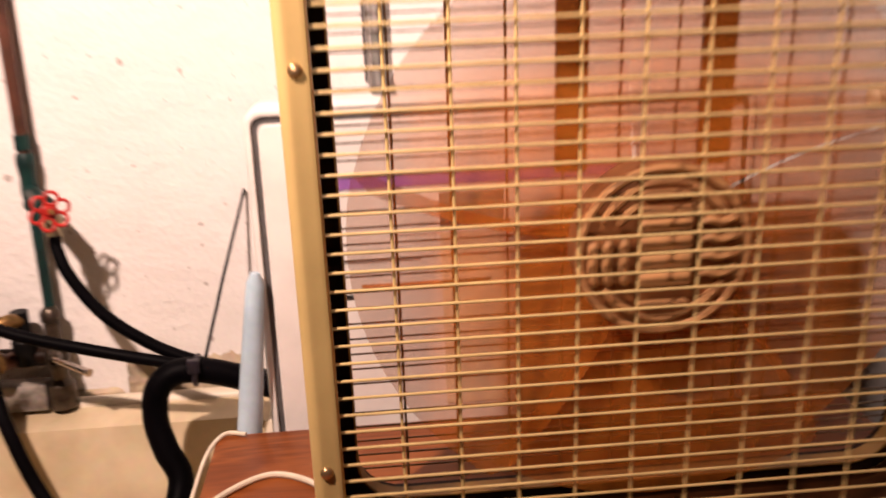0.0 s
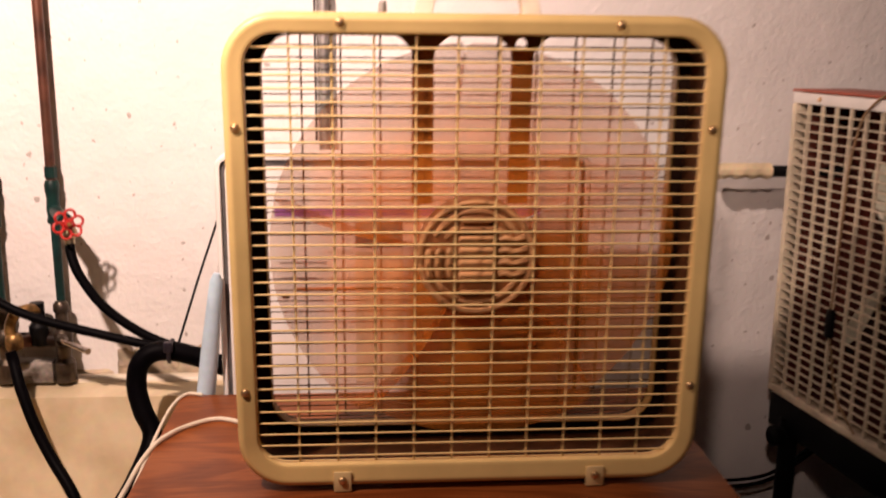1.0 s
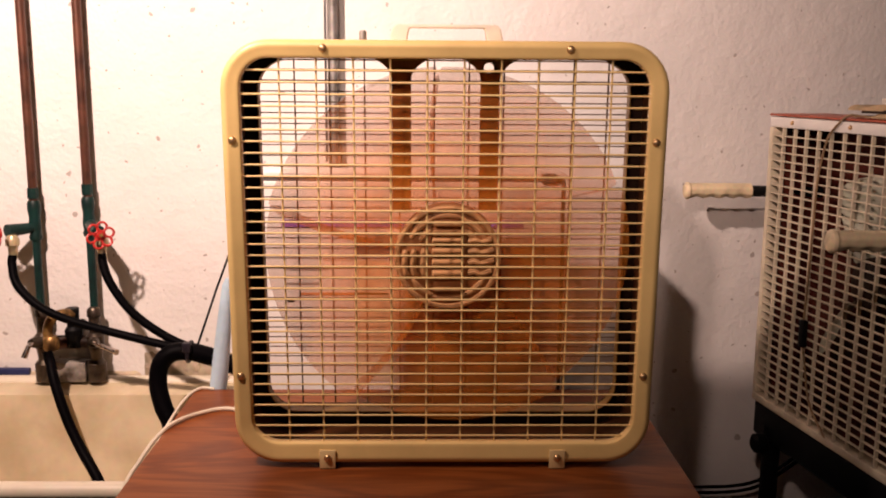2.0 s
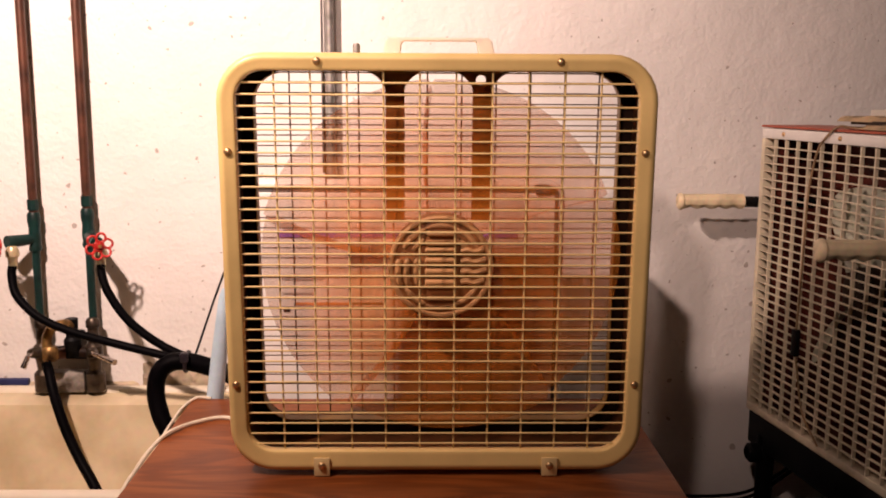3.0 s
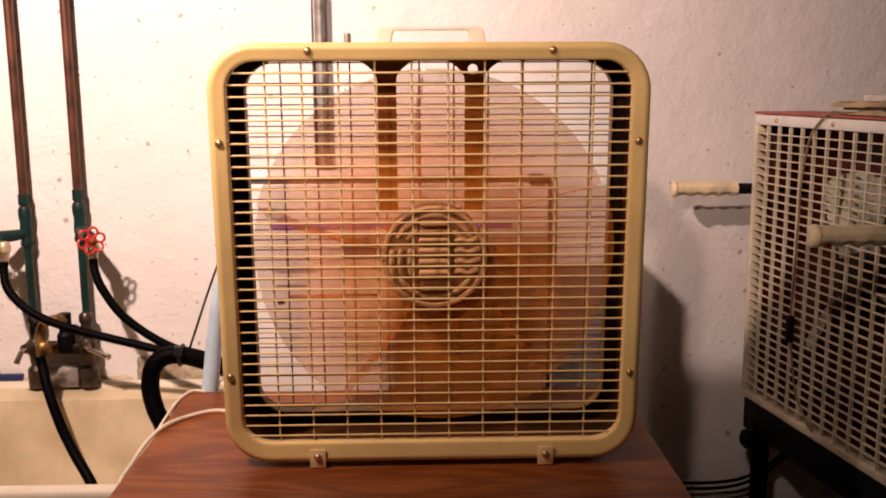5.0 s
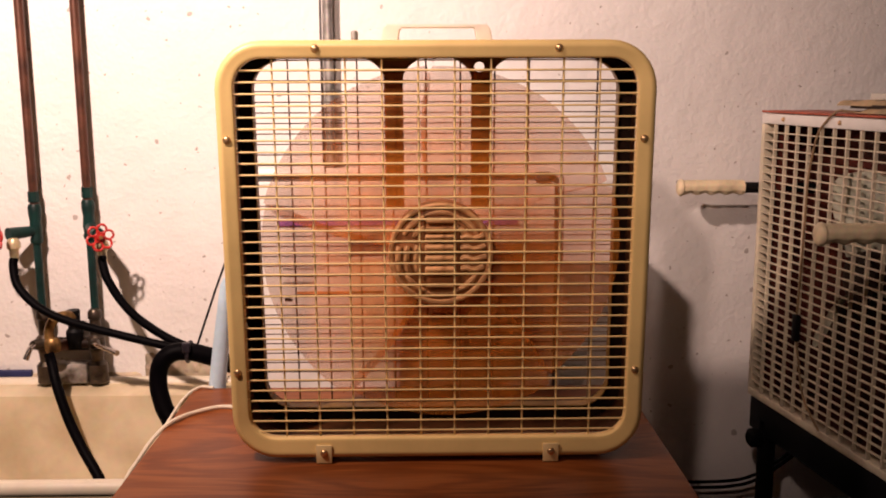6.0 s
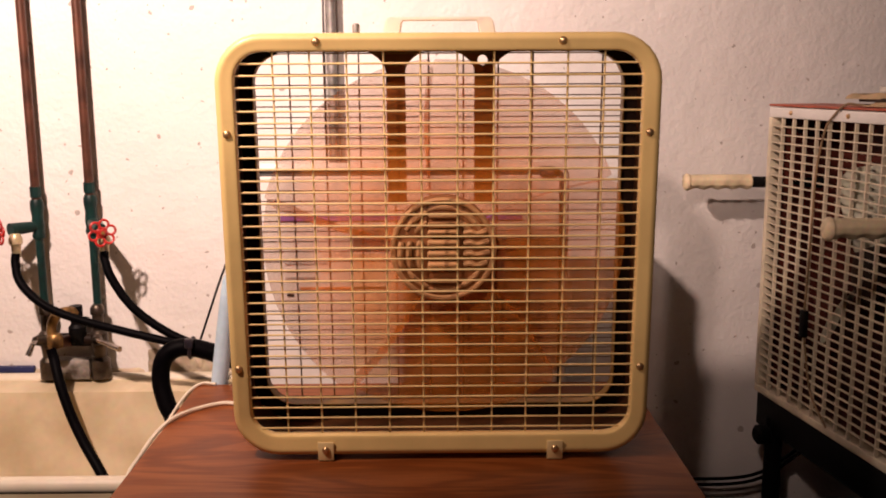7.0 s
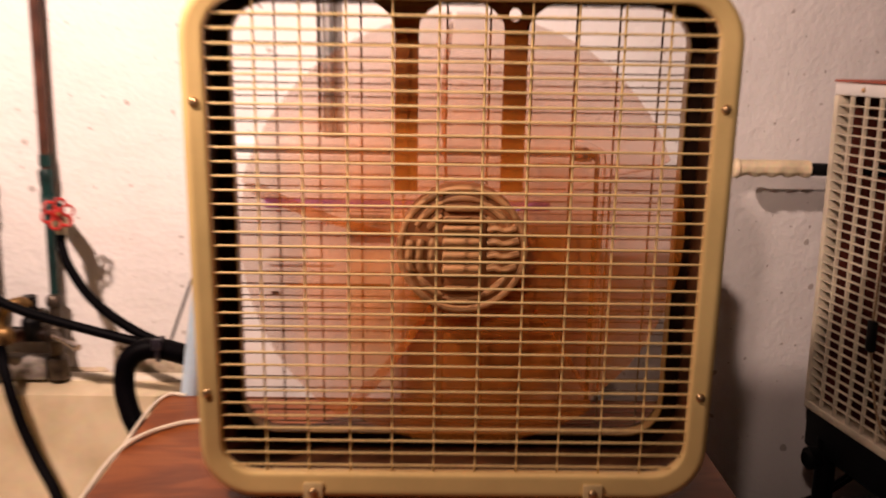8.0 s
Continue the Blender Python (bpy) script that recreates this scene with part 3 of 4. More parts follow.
def storage_case():
    p = thing("storage_case", pose(-0.065, 0.352, 0), "tall white plastic storage case with grey seam and printed stripes", "case")
    w, h = 0.282, 1.107
    part("shell", closed_loft([(w, 0.0, h, 0.020, 0.062), (w, 0.0, h, 0.020, 0.004), (w - 0.003, 0.003, h - 0.003, 0.017, 0.0), (w - 0.0075, 0.0075, h - 0.0075, 0.013, 0.0), (w - 0.0085, 0.0085, h - 0.0085, 0.012, 0.002), (w - 0.0085, 0.0085, h - 0.0085, 0.012, 0.062)]), WHITE, p)
    part("seam", closed_loft([(w - 0.0087, 0.0087, h - 0.0087, 0.012, 0.005), (w - 0.0087, 0.0087, h - 0.0087, 0.012, 0.06), (w - 0.0150, 0.0150, h - 0.0170, 0.009, 0.06), (w - 0.0150, 0.0150, h - 0.0170, 0.009, 0.005)]), GASKET, p, "dark grey rubber seam")
    face = part("face", loft(ring_loops([(w - 0.0152, 0.0152, h - 0.0172, 0.009, 0.061), (w - 0.0152, 0.0152, h - 0.0172, 0.009, 0.002), (w - 0.017, 0.017, h - 0.019, 0.007, 0.0)])), WHITE, p)
    part("purple_stripe", box((-0.195, -0.0014, 1.015), (0.204, -0.0004, 1.027)), PURPLE, face, "purple printed stripe")
    part("orange_stripe", box((-0.167, -0.0014, 0.9005), (-0.020, -0.0004, 0.9045)), ORANGE, face, "orange printed stripe")
    part("mark", box((-0.188, -0.0014, 0.8885), (-0.177, -0.0004, 0.8935)), BLACKINK, face, "small black printed mark")
    part("grey_block", box((-0.076, -0.0014, 0.966), (-0.005, -0.0004, 1.006)), GALV, face, "grey printed block")
    # beige block paints a half shadow on the face, pale line a highlight
    part("half_shadow_block", box((-0.076, -0.0014, 0.752), (-0.005, -0.0004, 0.9595)), HALFSHADOW, face, "tall beige block painting the fan's half shadow")
    part("painted_highlight", box((-0.128, -0.0016, 0.9600), (-0.004, -0.0004, 0.9655)), WHITE, face, "pale painted highlight above the half-shadow block")
    for k, (a, b) in enumerate(((-0.19, -0.12), (-0.19, -0.10), (-0.19, -0.135))):
        part("text_bar", box((a, -0.0014, 0.943 - 0.012 * k), (b, -0.0004, 0.9455 - 0.012 * k)), GREYINK, face, "line of unreadable print" if k == 0 else "")
    part("latch", box((0.232, -0.006, h - 0.018), (0.256, 0.001, h - 0.002), 0.002), GASKET, p, "small dark latch")
    return p


storage_case()

roll = thing("wrapped_roll", pose(-0.4185, 0.338, 0.3615, 0, 7.2), "pale blue plastic-wrapped roll standing in the tub", "roll")
part("wrap", lathe([(0, 0.0), (0.0138, 0.0), (0.0150, 0.004), (0.0147, 0.36), (0.0135, 0.45), (0.0110, 0.53), (0.0096, 0.562), (0.005, 0.574), (0, 0.574)], None, 18), BLUEWRAP, roll)

stick = sweep([(-0.446, 0.50, 0.760), (-0.418, 0.56, 0.862), (-0.389, 0.629, 0.962)], 0.0022, 8)
tagged(part("thin_rod", stick, BLACKMETAL), "thin black metal rod leaning on the wall", "rod")

# ---------------------------------------------------------------- pipes, valves, faucet


def hand_wheel(m, parent, r=0.0162):
    """Valve wheel of six open petals round a boss; axis along local z."""
    w = part("hand_wheel", lathe([(0, 0.006), (0.005, 0.005), (0.0075, 0.001), (0.0075, -0.008), (0, -0.008)], m, 14), REDMETAL, parent, "red valve wheel with six open petals")
    for k in range(6):
        a = 2 * math.pi * (k + 0.25) / 6
        c = Vector((r * math.cos(a), r * math.sin(a), 0))
        loop = [m @ (c + Vector((0.0082 * math.cos(q), 0.0082 * math.sin(q), 0.0012 * math.cos(q - a)))) for q in [2 * math.pi * j / 16 for j in range(16)]]
        part("petal", sweep(loop, 0.0023, 8, closed=True), REDMETAL, w)
    part("stem_screw", lathe([(0, 0.009), (0.003, 0.0085), (0.0035, 0.0062), (0, 0.006)], m, 10), BRASS, w, "small brass stem screw")
    return w


def pipe(name, x, y, valve_z, side, label):
    p = thing(name, pose(x, y, 0), label, "pipe", "water pipes")
    part("upper_pipe", sweep([(0, 0, valve_z + 0.05), (0, 0, 2.89)], 0.0085, 14), COPPER, p, "brown aged copper upper pipe")
    part("lower_pipe", sweep([(0, 0, 0.775), (0, 0, valve_z - 0.02)], 0.0076, 14), GREENPIPE, p, "green painted lower pipe")
    body = part("valve_body", lathe([(0.0, -0.024), (0.011, -0.024), (0.0125, -0.018), (0.0105, -0.012), (0.012, 0.0), (0.0105, 0.02), (0.0125, 0.034), (0.0125, 0.046), (0.010, 0.052), (0, 0.052)], pose(0, 0, valve_z), 16), GREENPIPE, p)
    base = Vector((0, 0, valve_z))
    part("branch", sweep([base, base + side * 0.5, base + side], lambda u: 0.0095 + 0.003 * u, 12), GREENPIPE, p)
    part("union_nut", lathe([(0, -0.010), (0.0112, -0.010), (0.0112, 0.010), (0, 0.010)], pose(0, 0, valve_z + 0.066), 8), GREENPIPE, p)
    return p


pipe_one = pipe("water_pipe", -0.770, 0.610, 0.972, Vector((-0.034, -0.046, 0.0)), "copper water pipe painted green below, on the wall")
hand_wheel(pose(-0.038, -0.085, 0.972, 86, 0, -40), pipe_one)
pipe_two = pipe("water_pipe", -0.667, 0.610, 0.980, Vector((0.044, -0.078, -0.005)), "copper water pipe painted green below, with red valve")
hand_wheel(pose(0.056, -0.104, 0.974, 84, 0, 32), pipe_two)
for p, x, y in ((pipe_one, -0.020, -0.058), (pipe_two, 0.046, -0.070)):
    part("brass_fitting", lathe([(0, 0.020), (0.008, 0.020), (0.0125, 0.012), (0.0125, 0.002), (0.009, -0.002), (0.0078, -0.024), (0, -0.024)], pose(x, y, 0.946), 12), PALEBRASS, p, "pale brass hose fitting")


def hose(points, r, label, name="supply_hose"):
    ob = part(name, sweep(smooth_path(points, 8), r, 12), RUBBER)
    return tagged(ob, label, "hose", "black hoses")


hose([(-0.787, 0.542, 0.930), (-0.787, 0.537, 0.912), (-0.775, 0.525, 0.878), (-0.733, 0.510, 0.842), (-0.673, 0.500, 0.817), (-0.588, 0.490, 0.796), (-0.495, 0.485, 0.774), (-0.43, 0.49, 0.757), (-0.34, 0.50, 0.735), (-0.1, 0.52, 0.70), (0.2, 0.54, 0.5)], 0.0080, "black rubber supply hose crossing the wall to the pipe")
hose([(-0.618, 0.530, 0.935), (-0.616, 0.525, 0.920), (-0.602, 0.515, 0.886), (-0.565, 0.507, 0.835), (-0.508, 0.503, 0.791), (-0.447, 0.502, 0.762), (-0.37, 0.51, 0.735), (-0.05, 0.55, 0.66), (0.25, 0.56, 0.45)], 0.0080, "black rubber supply hose hanging from the red valve")
drain = hose([(-0.30, 0.48, 0.715), (-0.36, 0.47, 0.738), (-0.407, 0.467, 0.757), (-0.447, 0.46, 0.770), (-0.476, 0.455, 0.769), (-0.497, 0.450, 0.750), (-0.502, 0.445, 0.713), (-0.492, 0.435, 0.676), (-0.475, 0.42, 0.635), (-0.495, 0.38, 0.58), (-0.53, 0.36, 0.52)], 0.0165, "thick black drain hose hooked over the tub rim", "drain_hose")
clip = part("hose_clip", sweep([Vector((-0.447, 0.46, 0.770)) + 0.0178 * (math.cos(a) * Vector((0, 1, 0)) + math.sin(a) * Vector((0.12, 0, 1))) for a in [2 * math.pi * k / 24 for k in range(24)]], 0.0035, 8, closed=True), HOSECLIP, drain, "dull dark hose clip")
part("clip_lug", box((-0.454, 0.436, 0.774), (-0.440, 0.445, 0.792), 0.0015), HOSECLIP, clip)
hose([(-0.728, 0.522, 0.752), (-0.722, 0.518, 0.732), (-0.708, 0.500, 0.695), (-0.683, 0.480, 0.636), (-0.652, 0.460, 0.583), (-0.613, 0.430, 0.535), (-0.58, 0.40, 0.47), (-0.56, 0.38, 0.44)], 0.0095, "black rubber hose hanging from the faucet into the tub", "faucet_hose")


def faucet():
    f = thing("laundry_faucet", pose(-0.715, 0.600, 0.006), "tarnished brass and chrome laundry faucet on the tub ledge", "faucet")
    part("bridge", sweep([(-0.045, 0, 0.742), (0.045, 0, 0.742)], lambda u: 0.013 - 0.003 * math.sin(math.pi * u), 14), INNER, f, "blackened brass bridge")
    for x in (-0.050, 0.050):
        s = 1 if x > 0 else -1
        post = part("valve_post", lathe([(0, 0.665), (0.019, 0.665), (0.019, 0.700), (0.012, 0.708), (0.014, 0.726), (0.017, 0.735), (0.017, 0.755), (0.011, 0.762), (0.011, 0.792), (0.0135, 0.794), (0.0135, 0.806), (0.009, 0.812), (0, 0.812)], pose(x, 0, 0), 12), CHROME, f, "stained chrome valve post")
        part("bonnet", lathe([(0, 0.030), (0.008, 0.030), (0.011, 0.020), (0.011, 0.0), (0, 0.0)], pose(x, -0.010, 0.745, 80, 0, 18 * s), 10), CHROME, post)
        tip = (x + 0.066, -0.078, 0.744) if s > 0 else (x - 0.014, -0.062, 0.728)
        part("lever", sweep([(x + 0.006 * s, -0.034, 0.750), (x + 0.5 * (tip[0] - x), -0.055, 0.748), tip], lambda u: 0.0040 + 0.0018 * u, 10), BRIGHT, post, "bright chrome lever handle")
    part("spout_arch", sweep(smooth_path([(-0.020, -0.042, 0.750), (-0.024, -0.042, 0.776), (-0.014, -0.040, 0.800), (0.004, -0.030, 0.806), (0.012, -0.012, 0.800)]), 0.0095, 12), BRASS, f, "curved brass spout")
    part("stem", lathe([(0, 0.735), (0.014, 0.735), (0.014, 0.752), (0.0165, 0.756), (0.0165, 0.770), (0.0115, 0.776), (0.0125, 0.812), (0, 0.812)], pose(0.012, -0.008, 0), 12), BLACKMETAL, f, "dark threaded stem")
    part("spout_nut", lathe([(0, 0.738), (0.0125, 0.738), (0.0155, 0.744), (0.0155, 0.760), (0.011, 0.766), (0, 0.766)], pose(-0.018, -0.044, 0), 8), BRASS, f)
    part("elbow", sweep(smooth_path([(-0.018, -0.036, 0.748), (-0.012, -0.02, 0.744), (0.0, 0.0, 0.742)]), 0.011, 12), COPPER, f)
    part("mounting_plate", box((-0.040, -0.014, 0.664), (0.032, 0.018, 0.704), 0.004), STAINED, f, "pale stained mounting plate")
    return f


faucet()

# ---------------------------------------------------------------- laundry tub


def tub():
    t = thing("laundry_tub", pose(0, 0, 0), "beige moulded laundry tub with rounded rim against the wall", "sink")
    x0, x1, y0, y1, z = -1.15, -0.350, 0.105, 0.628, 0.664

    def loop(i, zz, r, back=0.0):
        return [(x, y, zz) for x, y in outline(x0 + i, x1 - i, y0 + i, y1 - i - back, r)]
    part("basin", loft([loop(0.012, 0.32, 0.05), loop(0.0, z - 0.02, 0.05), loop(0.0, z - 0.006, 0.05), loop(0.005, z, 0.045), loop(0.020, z, 0.035), loop(0.026, z - 0.006, 0.03, 0.055), loop(0.045, 0.40, 0.04, 0.055), loop(0.07, 0.36, 0.04, 0.06)]), TUB, t)
    inset = 0.011
    part("rim", sweep([(x, y, z - 0.003) for x, y in outline(x0 + inset, x1 - inset, y0 + inset, y1 - inset, 0.04)], 0.0135, 12, closed=True), RIM, t, "cream rounded tub rim")
    for x in (x0 + 0.06, x1 - 0.06):
        for y in (y0 + 0.06, y1 - 0.06):
            part("leg", sweep([(x, y, 0), (x, y, 0.33)], 0.016, 10), GALV, t)
    return t


tub()

# ---------------------------------------------------------------- wall fittings


def conduit():
    c = thing("conduit", pose(-0.199, 0.612, 0), "galvanised conduit on the wall behind the fan", "pipe")
    part("tube", sweep([(0.003, 0, 1.10), (0.003, 0, 2.89)], 0.0085, 14), GALV, c)
    part("wire", sweep([(-0.013, 0.012, 1.10), (-0.013, 0.012, 2.89)], 0.0022, 8), GASKET, c, "thin grey wire")
    part("end_fitting", lathe([(0, 1.085), (0.011, 1.085), (0.011, 1.112), (0.0095, 1.118), (0, 1.118)], pose(0.003, 0, 0), 12), GALV, c)
    return c


conduit()
tagged(part("blue_tape", box((-1.1, 0.622, 0.672), (-0.808, 0.634, 0.686), 0.002), BLUE), "dark blue strip along the tub ledge", "strip")


def mortar_patch(x0, x1, z0, z1, seed):
    """A lumpy, broken strip of mortar on the wall."""
    rnd = random.Random(seed)
    bm = bmesh.new()
    n, m = 30, 7
    tops = [z1 - (z1 - z0) * (0.08 + 0.55 * abs(noise.noise(Vector((k * 0.31, seed, 0)))) + rnd.uniform(0, 0.12)) for k in range(n + 1)]
    grid = []
    for k in range(n + 1):
        col = []
        for j in range(m + 1):
            v = j / m
            y = WY + 0.002 - 0.020 * (1 - v) ** 0.4 * (0.55 + 0.45 * noise.noise(Vector((k * 0.45, j * 0.8, seed))) + rnd.uniform(0, 0.15))
            if j == m or k in (0, n):
                y = WY + 0.003
            col.append(bm.verts.new((x0 + (x1 - x0) * k / n, y, z0 + (tops[k] - z0) * v)))
        grid.append(col)
    for k in range(n):
        for j in range(m):
            bm.faces.new((grid[k][j], grid[k + 1][j], grid[k + 1][j + 1], grid[k][j + 1]))
    loop = [grid[0][0]] + [grid[k][0] for k in range(1, n + 1)]
    back = [bm.verts.new((v.co.x, WY + 0.004, v.co.z)) for v in loop]
    for k in range(n):
        bm.faces.new((loop[k], back[k], back[k + 1], loop[k + 1]))
    return bm


tagged(part("mortar_ledge", mortar_patch(-0.585, -0.40, 0.664, 0.735, 3), MORTAR), "crumbling tan mortar at the foot of the wall", "mortar")
tagged(part("mortar_ledge", mortar_patch(-1.10, -0.586, 0.664, 0.682, 5), MORTAR), "crumbling tan mortar behind the tub ledge", "mortar")

# ---------------------------------------------------------------- handles and stand


def grip_mesh():
    """Finger-grooved grip along local x, tip at 0."""
    bm = bmesh.new()
    loops = []
    n, sides = 48, 36
    for i in range(n + 1):
        u = i / n
        x = 0.125 * u
        end = min(1, 0.80 + 0.2 * math.sin(min(1, u / 0.05) * math.pi / 2))
        ring = []
        for k in range(sides):
            a = 2 * math.pi * k / sides
            r = 0.0140 * end + (0.0022 if 0.01 < u < 0.07 else 0) + (0.0005 * math.cos(9 * a) if u > 0.08 else 0)
            low = max(0, -math.sin(a))
            r -= 0.0034 * low * (0.5 + 0.5 * math.cos(2 * math.pi * (u * 4.6 + 0.1))) * (1 if u > 0.08 else 0)
            ring.append((x, r * math.cos(a), r * math.sin(a)))
        loops.append(ring)
    loft(loops, bm)
    return finish("grip", bm, GRIP)


def stand():
    s = thing("tubular_stand", pose(0, 0, 0), "black tubular steel stand with ivory finger-grip handles holding a fan", "stand")
    g = grip_mesh()
    for x, y, z in ((0.462, 0.562, 1.054), (0.502, 0.020, 1.050)):
        arm = part("handle_tube", sweep(smooth_path([(x + 0.12, y, z), (x + 0.30, y, z - 0.004), (x + 0.40, y, z - 0.03), (x + 0.44, y, z - 0.12), (x + 0.44, y, 0.6), (x + 0.44, y, 0.0)]), 0.0105, 12), BLACKMETAL, s)
        part("grip", g, GRIP, arm, "ivory finger-grooved rubber grip", at=pose(x, y, z))
    for y in (0.50, 0.10):
        x = 0.636 + 0.164 * (0.50 - y)
        leg = part("leg", sweep([(x, y, 0), (x, y, 0.615)], 0.0165, 14), BLACKMETAL, s)
        part("foot_cap", lathe([(0, 0), (0.021, 0), (0.021, 0.03), (0.0165, 0.034), (0, 0.034)], pose(x, y, 0), 14), RUBBER, leg)
        part("clamp_knob", lathe([(0, -0.014), (0.012, -0.014), (0.0185, -0.009), (0.0185, 0.009), (0.012, 0.014), (0, 0.014)], pose(x - 0.024, y - 0.004, 0.581, 0, 90, 10), 16), BLACKMETAL, leg)
    rail = box((0.004, 0.003, 0.586), (0.50, 0.042, 0.650), 0.004)
    rail.transform(pose(0.612, 0.549, 0, 0, 0, -80.7))
    part("rail", rail, BLACKMETAL, s)
    return s


stand()

# ---------------------------------------------------------------- the white second fan


def white_fan():
    """Local x along the face from the wall side towards the room, local -y is the face's front."""
    f = thing("egg_crate_fan", pose(0.612, 0.549, 0.652, 0, 0, -80.7), "old yellowed-white box fan with plastic egg-crate grille and red top", "fan")
    w, h, d = 0.490, 0.548, 0.115
    part("top_panel", box((-0.002, -0.002, h - 0.005), (w + 0.002, d, h - 0.001), 0.0015), REDTOP, f, "red enamelled top panel")
    # inner panels: darker copy of the red, holding the shade behind the grille
    part("side_panel", box((0, 0.024, 0.0), (0.005, d, h - 0.0065), 0.001), SHADEDRED, f, "red enamelled side panel, darkened for the shaded interior")
    part("side_panel", box((w - 0.005, 0.024, 0.0), (w, d, h - 0.0065), 0.001), SHADEDRED, f)
    part("bottom_panel", box((0.0055, 0.024, 0.0), (w - 0.0055, d, 0.005), 0.001), SHADEDRED, f)
    part("back_panel", box((0.0055, d - 0.006, 0.0055), (w - 0.0055, d - 0.001, h - 0.007), 0.001), SHADEDRED, f, "red back panel, darkened for the shaded interior")
    band = part("top_band", box((0, -0.001, h - 0.025), (w, 0.0235, h - 0.0065), 0.002), WHITE, f, "white plastic top band")
    sc = screw_mesh(0.004)
    for x in (0.075, 0.245, 0.415):
        part("screw", sc, STEEL, band, at=pose(x, -0.0012, h - 0.0155))
    part("bottom_band", box((0, -0.001, 0.0), (w, 0.0235, 0.014), 0.002), DIRTYWHITE, f)
    part("edge_band", box((0, -0.001, 0.0145), (0.011, 0.0235, h - 0.0255), 0.0015), DIRTYWHITE, f)
    part("edge_band", box((w - 0.011, -0.001, 0.0145), (w, 0.0235, h - 0.0255), 0.0015), DIRTYWHITE, f)
    cols, rows = 13, 34
    up = finish("grille_slat", box((-0.0015, 0.0, 0.0145), (0.0015, 0.0060, h - 0.0255)), DIRTYWHITE, False)
    for k in range(1, cols):
        part("grille_slat", up, DIRTYWHITE, f, at=pose(0.008 + (w - 0.016) * k / cols, 0, 0))
    flat = finish("grille_slat", box((0.008, 0.0004, -0.00095), (w - 0.008, 0.0056, 0.00095)), DIRTYWHITE, False)
    for k in range(1, rows):
        part("grille_slat", flat, DIRTYWHITE, f, at=pose(0, 0, 0.0145 + (h - 0.040) * k / rows))
    # impeller behind the grille
    c = pose(w / 2 + 0.01, 0.062, 0.275)
    hub = part("hub", lathe([(0, 0.024), (0.03, 0.022), (0.045, 0.016), (0.048, 0.0), (0.048, -0.03), (0, -0.03)], c @ pose(0, 0, 0, 90), 28), INNER, f, "dark motor hub")
    bm = bmesh.new()
    rows_ = []
    for side in (0, 1):
        for i in range(9):
            u = i / 8
            r = 0.04 + 0.140 * u
            half = 0.20 + 0.10 * math.sin(math.pi * u)
            rows_.append((side, [(r * math.sin(half * (2 * j / 6 - 1)), 0.030 * (2 * j / 6 - 1) - 0.006 * math.sin(math.pi * j / 6) + 0.0016 * side, r * math.cos(half * (2 * j / 6 - 1)) - (0.012 * abs(2 * j / 6 - 1) ** 3 if i == 8 else 0)) for j in range(7)]))
    front = [r for q, r in rows_ if q == 0]
    rear = [r for q, r in rows_ if q == 1]
    loft([a + b[::-1] for a, b in zip(front, rear)], bm)
    bl = finish("blade", bm, FAN2IN)
    for k in range(3):
        part("blade", bl, FAN2IN, hub, "pale green fan blade" if k == 0 else "", at=c @ pose(0, 0, 0, 0, 120 * k - 14, 0))
    return f


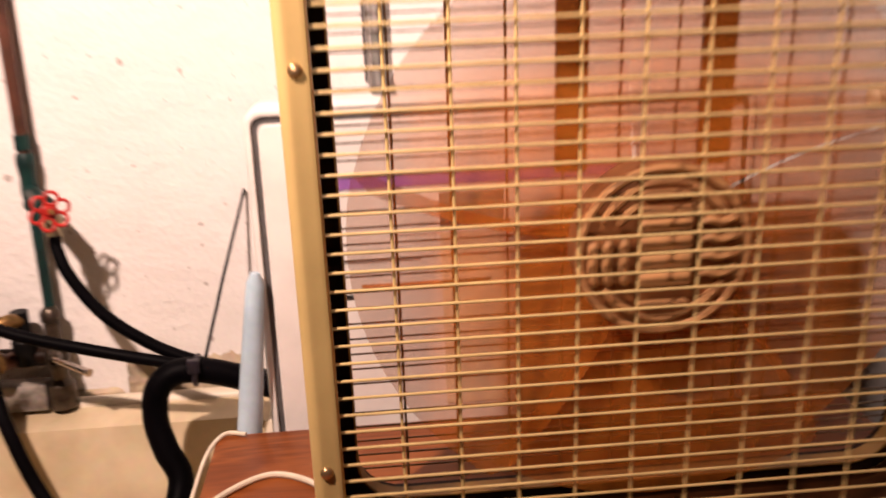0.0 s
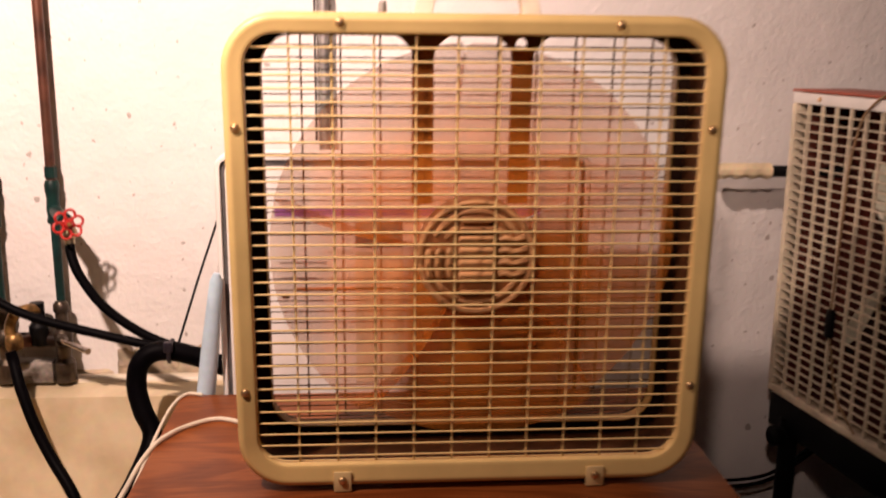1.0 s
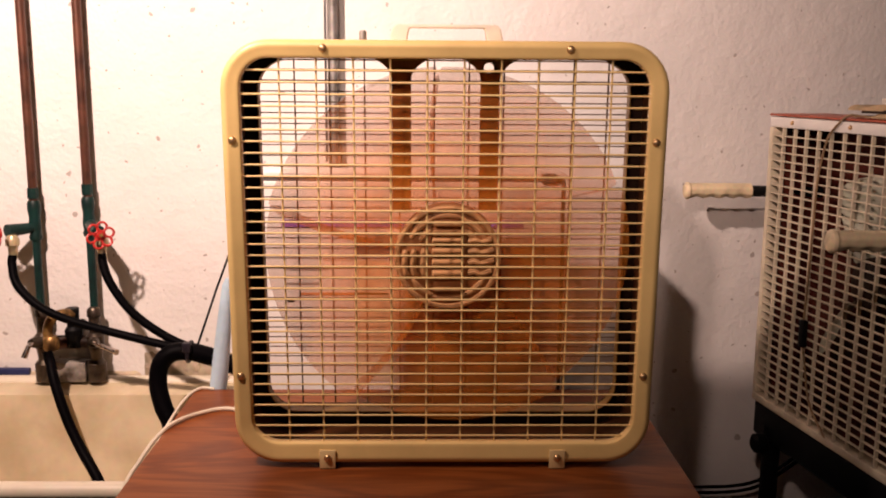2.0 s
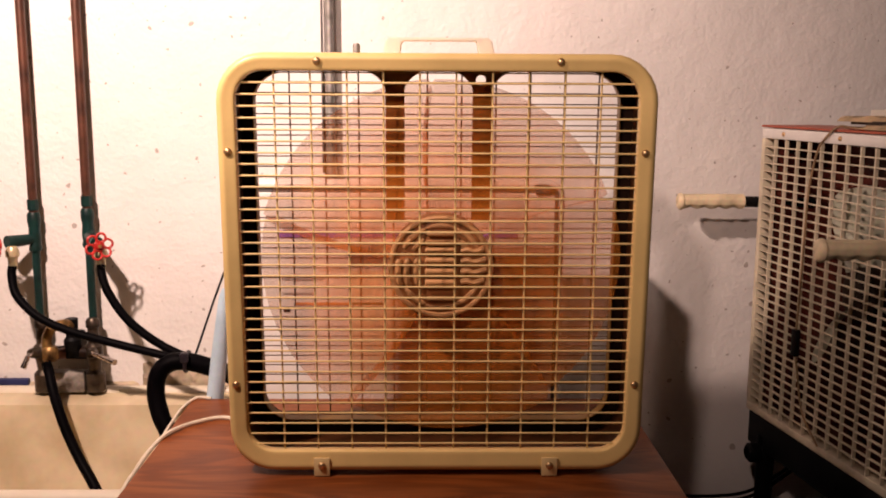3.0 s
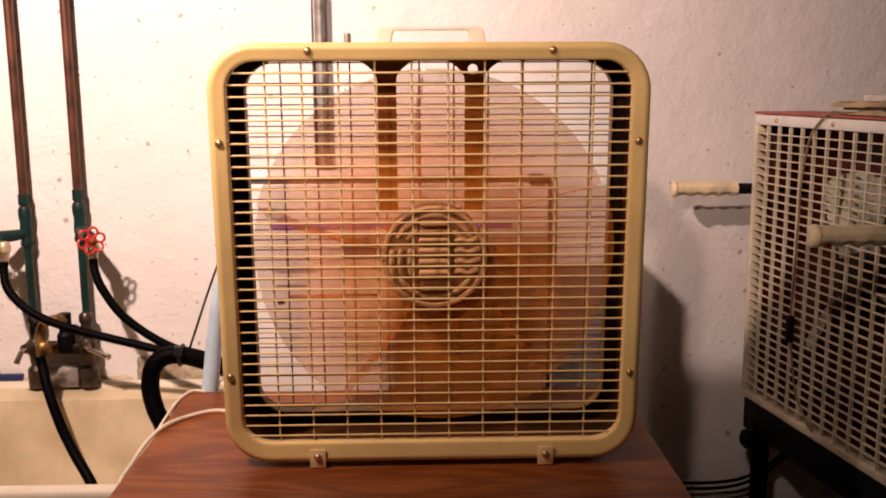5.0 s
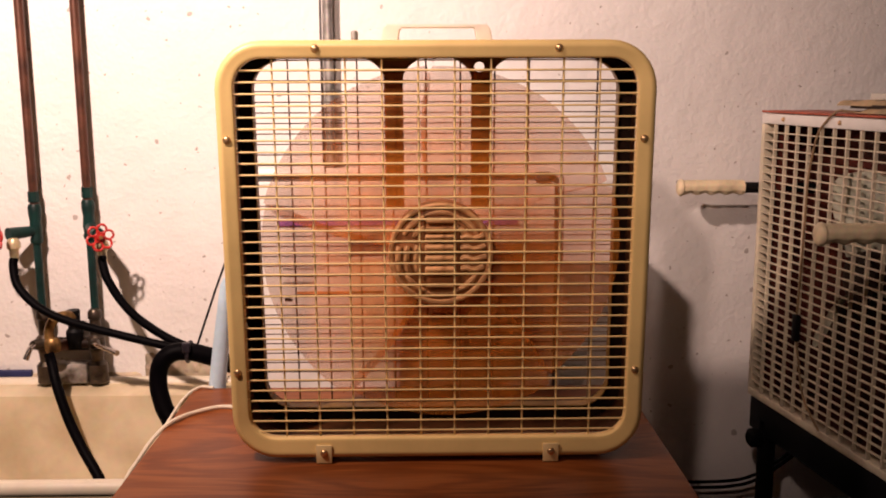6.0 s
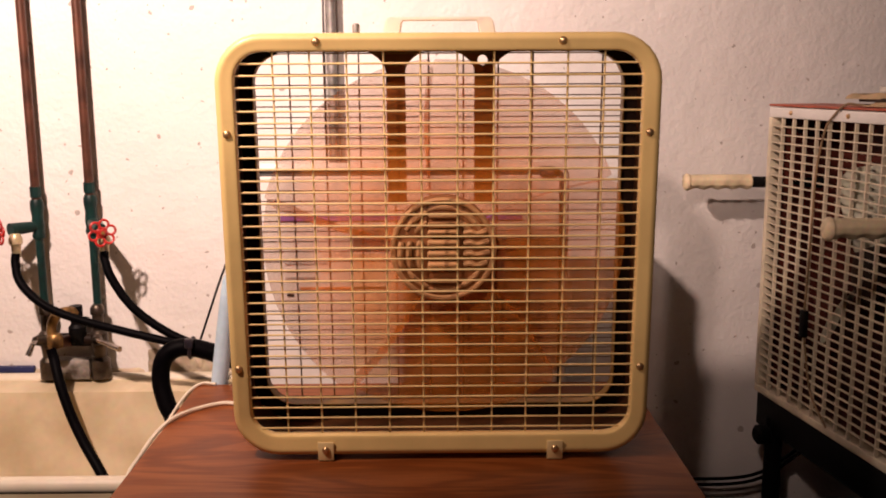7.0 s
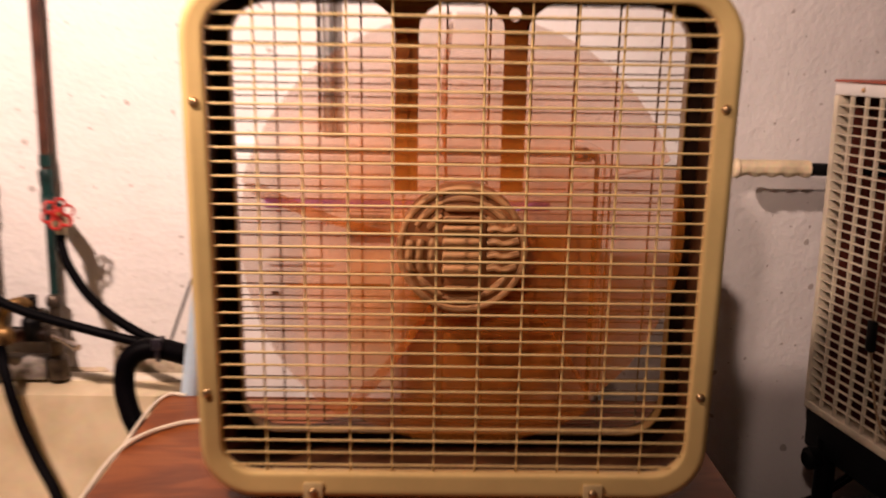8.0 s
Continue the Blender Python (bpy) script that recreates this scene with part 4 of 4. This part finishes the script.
white_fan()
F2 = pose(0.612, 0.549, 0.652, 0, 0, -80.7)
hang = sweep([F2 @ Vector(q) for q in smooth_path([(0.30, 0.06, 0.5505), (0.26, 0.012, 0.5505), (0.240, -0.003, 0.551), (0.208, -0.005, 0.530), (0.188, -0.005, 0.505), (0.172, -0.005, 0.443), (0.169, -0.005, 0.377), (0.165, -0.005, 0.251), (0.163, -0.005, 0.168), (0.175, -0.005, 0.123), (0.197, -0.005, 0.059), (0.249, -0.005, 0.016)])], 0.0019, 8)
hc = tagged(part("hanging_cord", hang, BROWNCORD), "thin tan cord hanging over the egg-crate fan", "cord")
clip = box((0.157, -0.011, 0.150), (0.172, -0.001, 0.198), 0.002)
clip.transform(F2)
part("cord_switch", clip, BLACKMETAL, hc, "small black cord switch")
card = box((0.258, 0.040, 0.5485), (0.470, 0.098, 0.5790), 0.0015)
card.transform(F2)
tagged(part("white_carton", card, PAPER), "small white carton lying on the egg-crate fan", "carton")


def folded_bag():
    """A flattened paper bag: two lipped, sagging layers with a dark slab for the shaded mouth."""
    f = thing("paper_bag", F2, "crumpled tan paper bag folded on top of the fan", "bag")
    for z0, lift, name in ((0.5486, 0.0065, "lower_fold"), (0.5600, 0.0105, "upper_fold")):
        bm = bmesh.new()
        loops = []
        for i in range(17):
            u = i / 16
            x = 0.232 + 0.20 * u
            sag = 0.0022 * math.sin(9 * u + z0 * 900) + 0.0016 * math.sin(23 * u)
            top = z0 + lift * (0.35 + 0.65 * min(1, 3.2 * u)) + sag
            y0 = 0.006 + 0.006 * math.sin(5 * u + z0 * 300)
            loops.append([(x, y0, z0), (x, y0, z0 + 0.0018), (x, y0 + 0.004, top), (x, 0.037, top), (x, 0.037, z0)])
        loft(loops, bm)
        part(name, bm, KRAFT, f)
    # solid dark slab put where the opening would only be in shade
    bm = bmesh.new()
    loft([[(0.262 + 0.155 * u, 0.004 + 0.004 * math.sin(5 * u), 0.5560), (0.262 + 0.155 * u, 0.004 + 0.004 * math.sin(5 * u), 0.5598 + 0.002 * math.sin(math.pi * u)), (0.262 + 0.155 * u, 0.034, 0.5598), (0.262 + 0.155 * u, 0.034, 0.5560)] for u in [k / 8 for k in range(9)]], bm)
    part("mouth", bm, INNER, f, "dark slab standing in for shade in the bag's mouth")
    return f


folded_bag()
for dz in (0.0, 0.012):
    wire = sweep(smooth_path([(0.34, 0.58, 0.488 - dz), (0.42, 0.56, 0.472 - dz), (0.52, 0.55, 0.468 - dz), (0.62, 0.55, 0.476 - dz), (0.69, 0.55, 0.518 - dz), (0.76, 0.55, 0.58 - dz)]), 0.0035, 8)
    tagged(part("loose_cable", wire, RUBBER), "loose black cable hanging below the fan stand", "cable", "loose cables")
